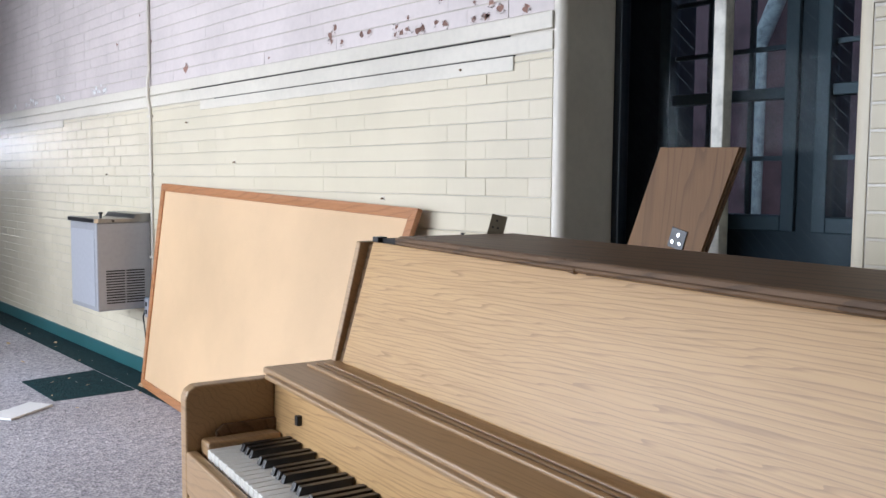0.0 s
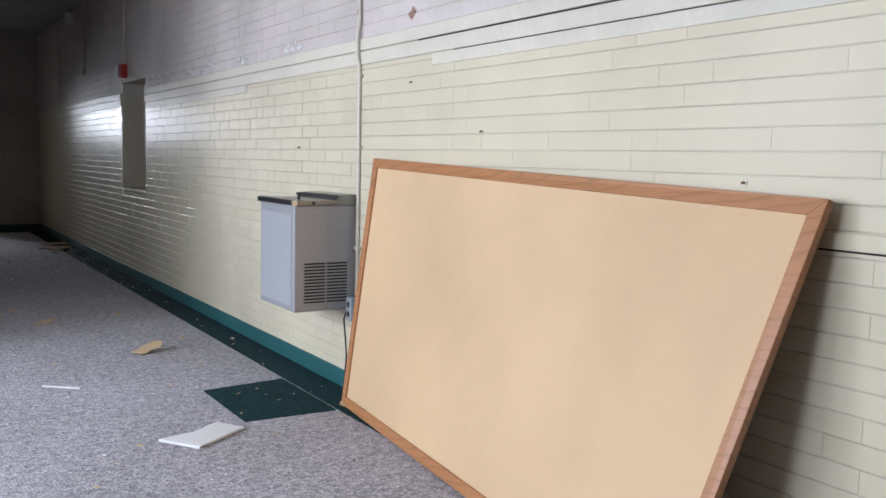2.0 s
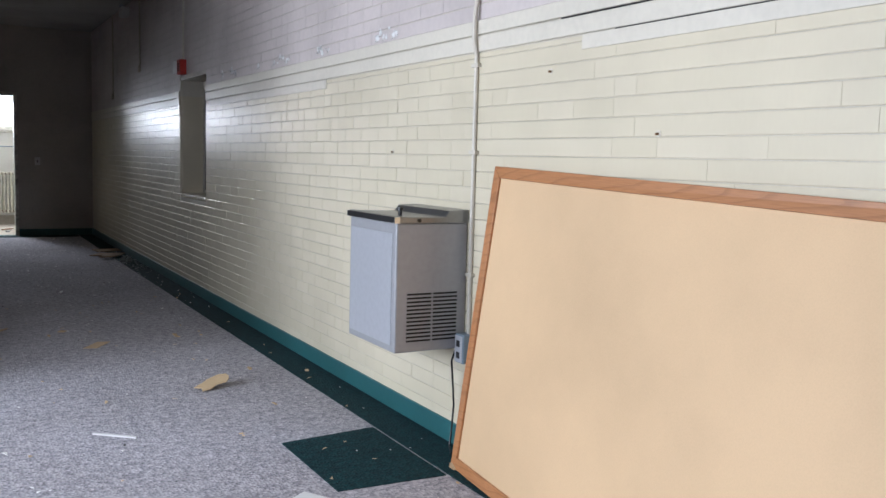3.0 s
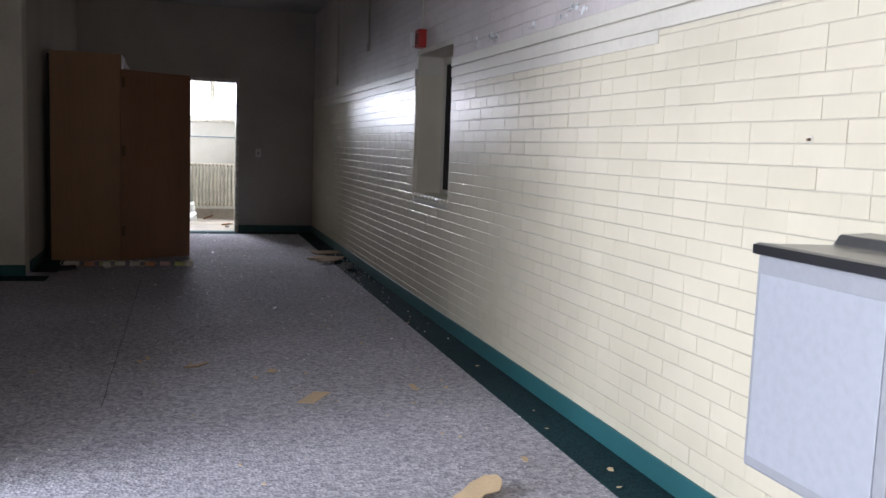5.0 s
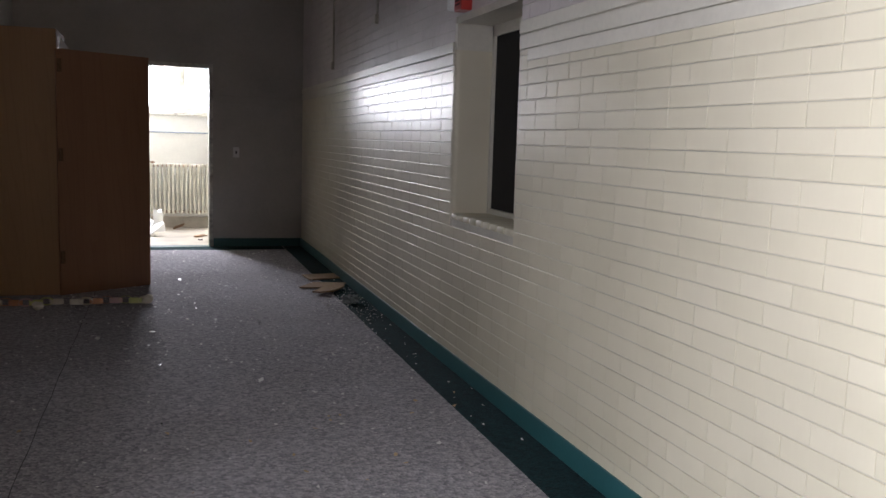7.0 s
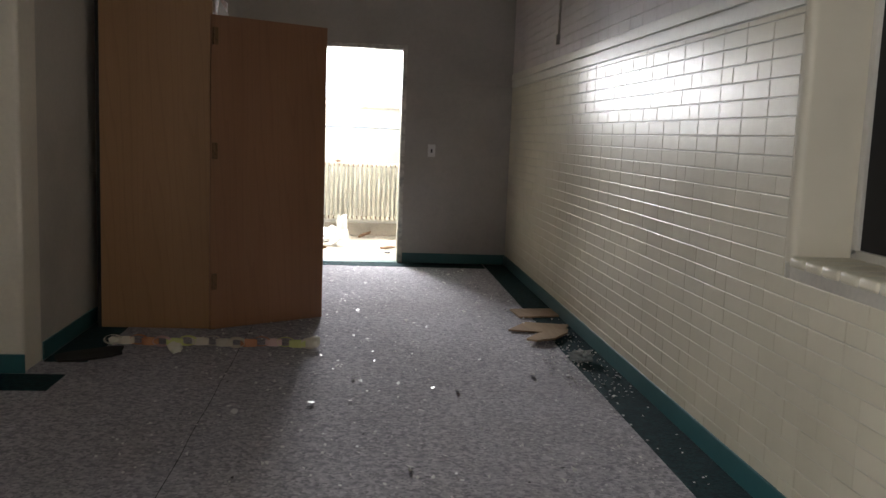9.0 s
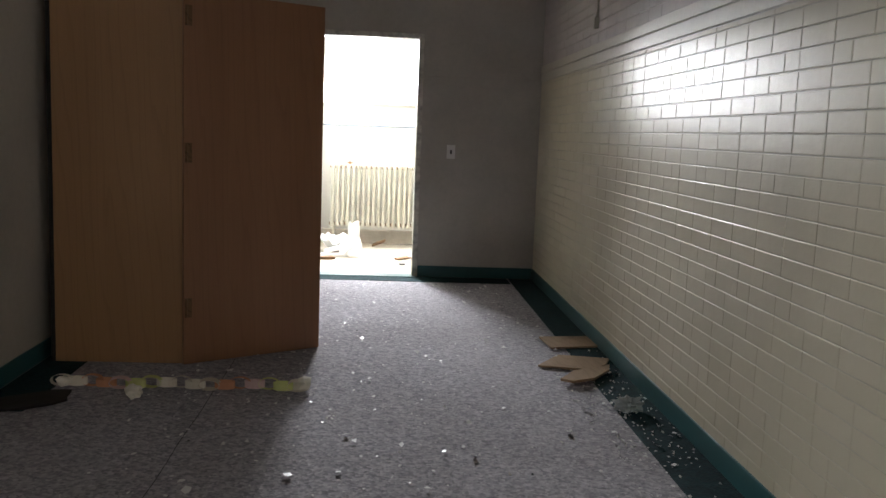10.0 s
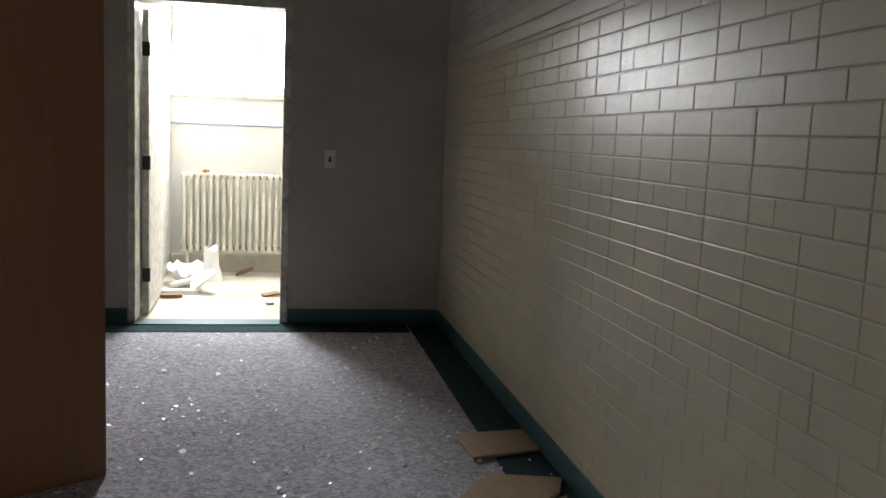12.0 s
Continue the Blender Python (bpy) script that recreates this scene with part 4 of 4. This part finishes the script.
for k, (z, r) in enumerate(((0, 0.10), (0.05, 0.085), (0.14, 0.06), (0.22, 0.065), (0.27, 0.055))):
    ring = [bm.verts.new((r * math.cos(a * math.pi / 5) * (1 + 0.1 * math.sin(3 * a + k)), r * math.sin(a * math.pi / 5), z + (0.03 * math.sin(a * 1.3) if k == 4 else 0))) for a in range(10)]
    if k:
        for i in range(10):
            bm.faces.new((last[i], last[(i + 1) % 10], ring[(i + 1) % 10], ring[i]))
    last = ring
bm.faces.new(last)
part("stem", bm, M_CHIP, ped, smooth=True)
dr = thing("faucet", "dark corroded faucet among porcelain shards", "faucet", pose(0.29, 18.86, 0.05))
part("body", tube([(-0.05, 0, 0.0), (0, 0.02, 0.03), (0.05, 0.03, 0.05), (0.09, 0.02, 0.09)], 0.016), M_OAK_DARK, dr, smooth=True)
part("handle", tube([(-0.02, 0.05, 0.02), (0.03, 0.0, 0.06)], 0.012), M_BRASS, dr, smooth=True)
# white tiles on the washroom side wall
wt = bpy.data.objects["wall_washroom_west"]
tile_me = None
for i in range(8):
    for k in range(10):
        if tile_me is None:
            tile = part("tile", boxbm(0, 0.008, 0, 0.126, 0, 0.126, 0.002, 1), M_WHITEPLASTIC, wt)
            tile_me = tile.data
        else:
            tile = new("tile", tile_me)
            tile.parent = wt
        tile.matrix_basis = Matrix.Translation((-0.022, 18.66 + i * 0.13, 0.02 + k * 0.13))


# ---------- paper chain, boards, bottle, papers on the carpet ----------
chain = thing("paper_chain", "faded paper chain in pastel colours lying on the carpet", "paper chain", pose(-0.80, 14.035, 0.0))
pastel = [painted("chain paper", c, 0.8, amount=0.06) for c in ((0.80, 0.76, 0.64), (0.78, 0.72, 0.60), (0.70, 0.74, 0.30), (0.74, 0.53, 0.52), (0.70, 0.34, 0.19), (0.76, 0.70, 0.58))]
N = 17
for i in range(N):
    x = i / (N - 1) * 1.10
    flat = i % 2
    bm = bmesh.new()
    rx, rz_ = 0.048, 0.026
    hw = 0.018
    v = []
    for k in range(14):
        a = 2 * math.pi * k / 14
        c, s = math.cos(a), math.sin(a)
        if flat:
            pa = (x + rx * c, rz_ * 1.2 * s - hw * 0.0, 0.014 + 0.004)
            v.append((bm.verts.new((x + rx * c, rz_ * s, 0.006)), bm.verts.new((x + rx * c, rz_ * s * 1.05, 0.006 + hw * 2))))
        else:
            v.append((bm.verts.new((x + rx * c, -hw, 0.030 + rz_ * s)), bm.verts.new((x + rx * c, hw, 0.030 + rz_ * s))))
    for k in range(14):
        a, b = v[k], v[(k + 1) % 14]
        bm.faces.new((a[0], b[0], b[1], a[1]))
    link_ob = part("paper_link", bm, pastel[(i * 5 + i // 3) % 6], chain, at=pose(0, 0.015 * math.sin(i * 1.1), 0.003, rnd.uniform(-12, 12) if not flat else 0, 0, 0))
    sol = link_ob.modifiers.new("paper", "SOLIDIFY")
    sol.thickness = 0.0012
for cx, cy, s in ((0.38, -0.17, 0.05), (0.36, -0.10, 0.04), (1.12, 0.0, 0.06), (0.01, 0.0, 0.045)):
    bm = bmesh.new()
    bmesh.ops.create_icosphere(bm, subdivisions=2, radius=s)
    for q in bm.verts:
        q.co *= 0.75 + 0.5 * noise.noise(q.co * 60 + Vector((cx * 9, 0, 0)))
        q.co.z = q.co.z * 0.7 + s * 0.62
    part("crumpled_end", bm, pastel[0], chain, "crumpled cream paper", at=pose(cx, cy, 0.0))


def flat_board(name, label, category, mat, pts, z, t, group=""):
    o = part(name, extrude_profile(pts, "z", z, z + t, min(0.002, t * 0.3)), mat)
    return tagged(o, label, category, group)


flat_board("plywood_scrap", "pale plywood offcut lying by the baseboard", "board", M_PLYPIECE, [(1.67, 15.235), (1.98, 15.275), (1.99, 15.025), (1.695, 14.955)], 0.006, 0.012, "plywood scraps")
flat_board("plywood_scrap", "pale plywood offcut with a torn edge", "board", M_PLYPIECE, [(1.545, 14.545), (1.7, 14.785), (1.985, 14.725), (1.93, 14.585), (1.8, 14.475)], 0.006, 0.012, "plywood scraps")
flat_board("ceiling_tile_scrap", "broken whitish ceiling tile piece with brown edges", "debris", M_PLYPIECE, [(1.605, 14.225), (1.705, 14.385), (1.935, 14.525), (1.905, 14.415), (1.785, 14.245), (1.665, 14.185)], 0.021, 0.014, "plywood scraps")
flat_board("ceiling_tile_scrap", "white ceiling tile piece with one ragged side", "debris", M_PAPER, [(0.888, 6.165), (1.05, 6.20), (1.19, 6.30), (1.275, 6.16), (1.013, 5.985)], 0.002, 0.012)
flat_board("cardboard_scrap", "tan cardboard strip on the carpet", "debris", M_CARD, [(0.79, 9.225), (0.90, 9.40), (0.98, 9.38), (0.87, 9.20)], 0.002, 0.003)
flat_board("wood_splinter", "long brown wood splinter on the carpet", "debris", M_PLYPIECE, [(0.27, 9.97), (0.36, 10.05), (0.41, 10.09), (0.40, 10.05), (0.34, 9.98)], 0.002, 0.008)
flat_board("cardboard_scrap", "small tan cardboard bit on the carpet", "debris", M_CARD, [(0.70, 9.83), (0.73, 9.88), (0.765, 9.85), (0.74, 9.81)], 0.002, 0.006)
flat_board("white_strip", "narrow white plastic strip on the carpet", "debris", M_PAPER, [(0.595, 7.38), (0.76, 7.245), (0.752, 7.225), (0.59, 7.36)], 0.002, 0.006)
scrap("cardboard_scrap", "crumpled torn cardboard piece on the carpet", "debris", M_CARD, 1.29, 7.95, 0.24, 0.13, 0.005, 20, 0.002, 0.2, 0.6)
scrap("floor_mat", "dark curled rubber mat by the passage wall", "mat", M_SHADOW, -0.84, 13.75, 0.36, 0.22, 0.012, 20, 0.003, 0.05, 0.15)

def crumpled_wrapper(m):
    """A creased sheet of clear film pressed into a loose lump."""
    bm = bmesh.new()
    bmesh.ops.create_icosphere(bm, subdivisions=3, radius=0.085)
    for q in bm.verts:
        d = q.co.normalized()
        k = 0.62 + 0.55 * abs(noise.noise(d * 3.1)) + 0.30 * noise.noise(d * 7.0)
        q.co = Vector((d.x * 0.085 * k, d.y * 0.06 * k, max(0.0, 0.028 + d.z * 0.05 * k)))
    o = part("plastic_wrapper", bm, M_FILM)
    o.matrix_basis = m
    return tagged(o, "crumpled clear plastic wrapper lying by the baseboard", "wrapper")


crumpled_wrapper(pose(1.84, 13.80, 0.006, 0, 0, -14))


# ---------- litter ----------
def flakes(name, count, region, size, mat, label, seed, lift=0.002, density=None):
    r = random.Random(seed)
    bm = bmesh.new()
    done = 0
    while done < count:
        x, y = r.uniform(region[0], region[1]), r.uniform(region[2], region[3])
        if density and r.random() > density(x, y):
            continue
        done += 1
        s = size * r.uniform(0.4, 1.0) * (2.2 if r.random() < 0.07 else 1)
        a0 = r.random() * 6.28
        k = r.choice((3, 4, 5))
        tx, ty = r.uniform(-0.35, 0.35), r.uniform(-0.35, 0.35)
        top, bot = [], []
        for i in range(k):
            a = a0 + 6.28 * i / k
            q = s * r.uniform(0.5, 1.0)
            px, py = q * math.cos(a) * 0.7, q * math.sin(a)
            z = lift + s * 0.3 + tx * px + ty * py
            top.append(bm.verts.new((x + px, y + py, z + 0.0015)))
            bot.append(bm.verts.new((x + px, y + py, z)))
        bm.faces.new(top)
        for i in range(k):
            bm.faces.new((bot[i], bot[(i + 1) % k], top[(i + 1) % k], top[i]))
    o = part(name, bm, mat)
    return tagged(o, label, "litter", kind="stuff")


flakes("paint_chips", 900, (-0.4, 1.8, 10.0, 17.2), 0.017, M_CHIP, "scattered white paint chips on the carpet", 3, density=lambda x, y: 0.25 + 0.75 * (y > 12))
flakes("paint_chips_border", 330, (1.6, 1.98, 10.5, 15.2), 0.013, M_CHIP, "white paint chips along the teal border", 4, 0.005, density=lambda x, y: 1.0 if 13.1 < y < 14.6 else 0.12)
flakes("paint_chips_near", 110, (-1.2, 1.95, 5.2, 10.0), 0.011, M_CHIP, "sparse white paint chips on the carpet", 5, density=lambda x, y: 0.5)
flakes("wood_bits", 95, (-0.8, 1.9, 5.6, 11.5), 0.027, M_CARD, "small tan wood and cardboard bits", 6)
flakes("dark_bits", 40, (-0.8, 1.6, 5.5, 17.0), 0.013, M_SHADOW, "small dark crumbs on the carpet", 8)


# ---------- peeling paint above the band ----------
def peel(name, spots, mat_bare, mat_flake, seed, label):
    r = random.Random(seed)
    bare, curl = bmesh.new(), bmesh.new()
    for y, z, s, n in spots:
        pts = [(y + s * (0.3 + 0.8 * r.random()) * math.cos(6.28 * i / 9), z + s * 0.8 * (0.3 + 0.8 * r.random()) * math.sin(6.28 * i / 9)) for i in range(9)]
        bare.faces.new([bare.verts.new((X_WALL - 0.0012, a, b)) for a, b in pts])
        for k in range(n):
            a = r.random() * 6.28
            cy, cz = y + s * math.cos(a) * 0.9, z + s * 0.7 * math.sin(a)
            w, h = s * r.uniform(0.2, 0.5), s * r.uniform(0.25, 0.6)
            t = r.uniform(-0.8, 0.8)
            rows = []
            for i in range(4):
                o = h * i / 3
                out = 0.002 + s * 0.35 * (i / 3) ** 2 * r.uniform(0.5, 1.1)
                ca, sa = math.cos(t), math.sin(t)
                rows.append([curl.verts.new((X_WALL - 0.001 - out, cy + ca * e - sa * o, cz + sa * e - ca * o)) for e in (-w / 2, w / 2 * r.uniform(0.5, 1))])
            for p, q in zip(rows, rows[1:]):
                curl.faces.new((p[0], p[1], q[1], q[0]))
    tagged(part(name + "_bare", bare, mat_bare, wall_east, label), kind="stuff")
    tagged(part(name + "_curl", curl, mat_flake, wall_east, "curling white paint flakes"), kind="stuff")


rp = random.Random(21)
peel("peel", [(5.955, 1.915, 0.040, 2), (6.50, 1.99, 0.028, 4), (7.02, 2.16, 0.022, 3), (6.62, 2.30, 0.02, 2), (6.45, 2.12, 0.02, 3), (5.0, 1.875, 0.012, 1)], M_PLASTER, M_UPPER, 2, "bare brown plaster patch")
peel("peel_band", [(rp.uniform(3.2, 4.45), 1.868 + rp.random() ** 2 * 0.10, rp.uniform(0.010, 0.028), 6) for i in range(26)], M_PLASTER, M_UPPER, 3, "bare plaster where paint has curled off")
peel("peel_row", [(rp.choice((7.3, 7.45, 8.2, 8.3, 8.9, 9.0, 9.5, 10.1, 10.3)) + rp.uniform(-0.1, 0.1), 1.875 + rp.random() * 0.05, rp.uniform(0.012, 0.03), 5) for i in range(36)], M_CHIP, M_CHIP, 4, "bare white patch")


# ---------- bricks of the long wall ----------
COURSE, BL, HEADER = 0.0672, 0.2165, 0.10825
brick_mesh_cache = {}
rb = random.Random(77)


def brick_faces(w, h, t, e=0.0028):
    """Front, rounded edges and sides of one painted brick; origin at its lower corner on the wall plane, facing -x."""
    c = 0.0032
    vs = []
    for x, q in ((0, 0.0), (-t * 0.45, 0.0), (-t * 0.82, 0.35), (-t, 1.0)):
        a, b = e * q, c * q
        vs += [(x, a, b), (x, w - a, b), (x, w - a, h - b), (x, a, h - b)]
    fs = [(12, 13, 14, 15)]
    for a in (0, 4, 8):
        for i in range(4):
            j = (i + 1) % 4
            fs.append((a + i, a + j, a + 4 + j, a + 4 + i))
    return vs, [f[::-1] for f in fs]


def lay(z0, z1, y0, y1, skip, parts_in, t, gap, shift=1.0):
    vs, fs = [], []
    picked = 0
    row = 0
    z = z0
    while z + 0.02 < z1:
        y = y0
        first = True
        count = 0
        h = min(COURSE, z1 - z) - gap
        while y < y1 - 0.01:
            # running bond with a course of alternate headers and stretchers every sixth row
            flemish = row % 6 == 3
            ln = HEADER if (flemish and count % 2) or rb.random() < 0.03 else BL
            if first:
                ln = (BL, HEADER)[row % 2] * shift
                first = False
            count += 1
            # thick paint hides the upright joints of this stretch
            if OPEN1 + 0.4 < y < 6.2:
                ln *= rb.choice((1, 2, 3, 4, 5))
            ln = min(ln, y1 - y)
            a, b = y, y + ln
            blocked = any(a < s[1] and b > s[0] and z < s[3] and z + h > s[2] for s in skip)
            if blocked:
                s = [s for s in skip if a < s[1] and b > s[0] and z < s[3] and z + h > s[2]][0]
                if a < s[0] - 0.02:
                    b = s[0]
                    y = s[1]
                else:
                    y = s[1]
                    continue
            else:
                y = b
            filled = a < 7.3 and rb.random() < (0.8 if a < 3.4 else 0.95 if a < 6.4 else 0.5) and a > OPEN1
            w = b - a - (0.0003 if filled else gap * 0.45)
            if w < 0.015:
                continue
            tilt = (rb.uniform(-0.006, 0.006), 0.0 if filled else rb.uniform(-0.004, 0.004))
            tt = t if filled else t + rb.uniform(-0.0008, 0.0008)
            if parts_in and parts_in[0] < a and b < parts_in[1] and parts_in[2] < z < parts_in[3] and picked < 300 and abs(w - (BL - gap * 0.45)) + abs(h - (COURSE - gap)) < 0.002:
                key = "full"
                if key not in brick_mesh_cache:
                    me = bpy.data.meshes.new("brick")
                    v, f = brick_faces(BL - gap * 0.45, COURSE - gap, t)
                    me.from_pydata(v, [], f)
                    me.materials.append(M_BRICK)
                    brick_mesh_cache[key] = me
                o = new("brick", brick_mesh_cache[key])
                o.parent = wall_east
                o.matrix_basis = Matrix.Translation((XB, a, z)) @ Euler((0, tilt[0], tilt[1])).to_matrix().to_4x4()
                picked += 1
            else:
                v, f = brick_faces(w, h, tt, 0.0006 if filled else 0.0028)
                n = len(vs)
                for p in v:
                    vs.append((XB + p[0] + (p[1] - w / 2) * tilt[1] * (1 if p[0] else 0) + (p[2] - h / 2) * tilt[0] * (1 if p[0] else 0), a + p[1], z + p[2]))
                fs += [tuple(i + n for i in q) for q in f]
        z += COURSE
        row += 1
    return vs, fs


def brick_field(name, data, mat, label):
    me = bpy.data.meshes.new(name)
    me.from_pydata(data[0], [], data[1])
    me.materials.append(mat)
    o = new(name, me)
    o.parent = wall_east
    tagged(o, label, kind="stuff")


GAP = 0.003
hole = (NICHE[0], NICHE[1] + 0.04, NICHE[2] - 0.045, NICHE[3])
brick_field("brick_field", lay(0.079, 1.715, OPEN1 + 0.042, Y_END, [hole], (12.0, 15.2, 0.75, 1.70), 0.0045, GAP), M_BRICK, "glossy cream painted bricks")
brick_field("brick_field", lay(0.0, 1.715, -2.8, OPEN0 - 0.042, [], None, 0.0055, 0.007), M_BRICK, "glossy white painted bricks")
brick_field("brick_field_upper", lay(1.848, CEIL, OPEN1 + 0.042, Y_END, [hole], None, 0.0038, 0.0035), M_UPPER, "matt painted bricks of the upper wall")
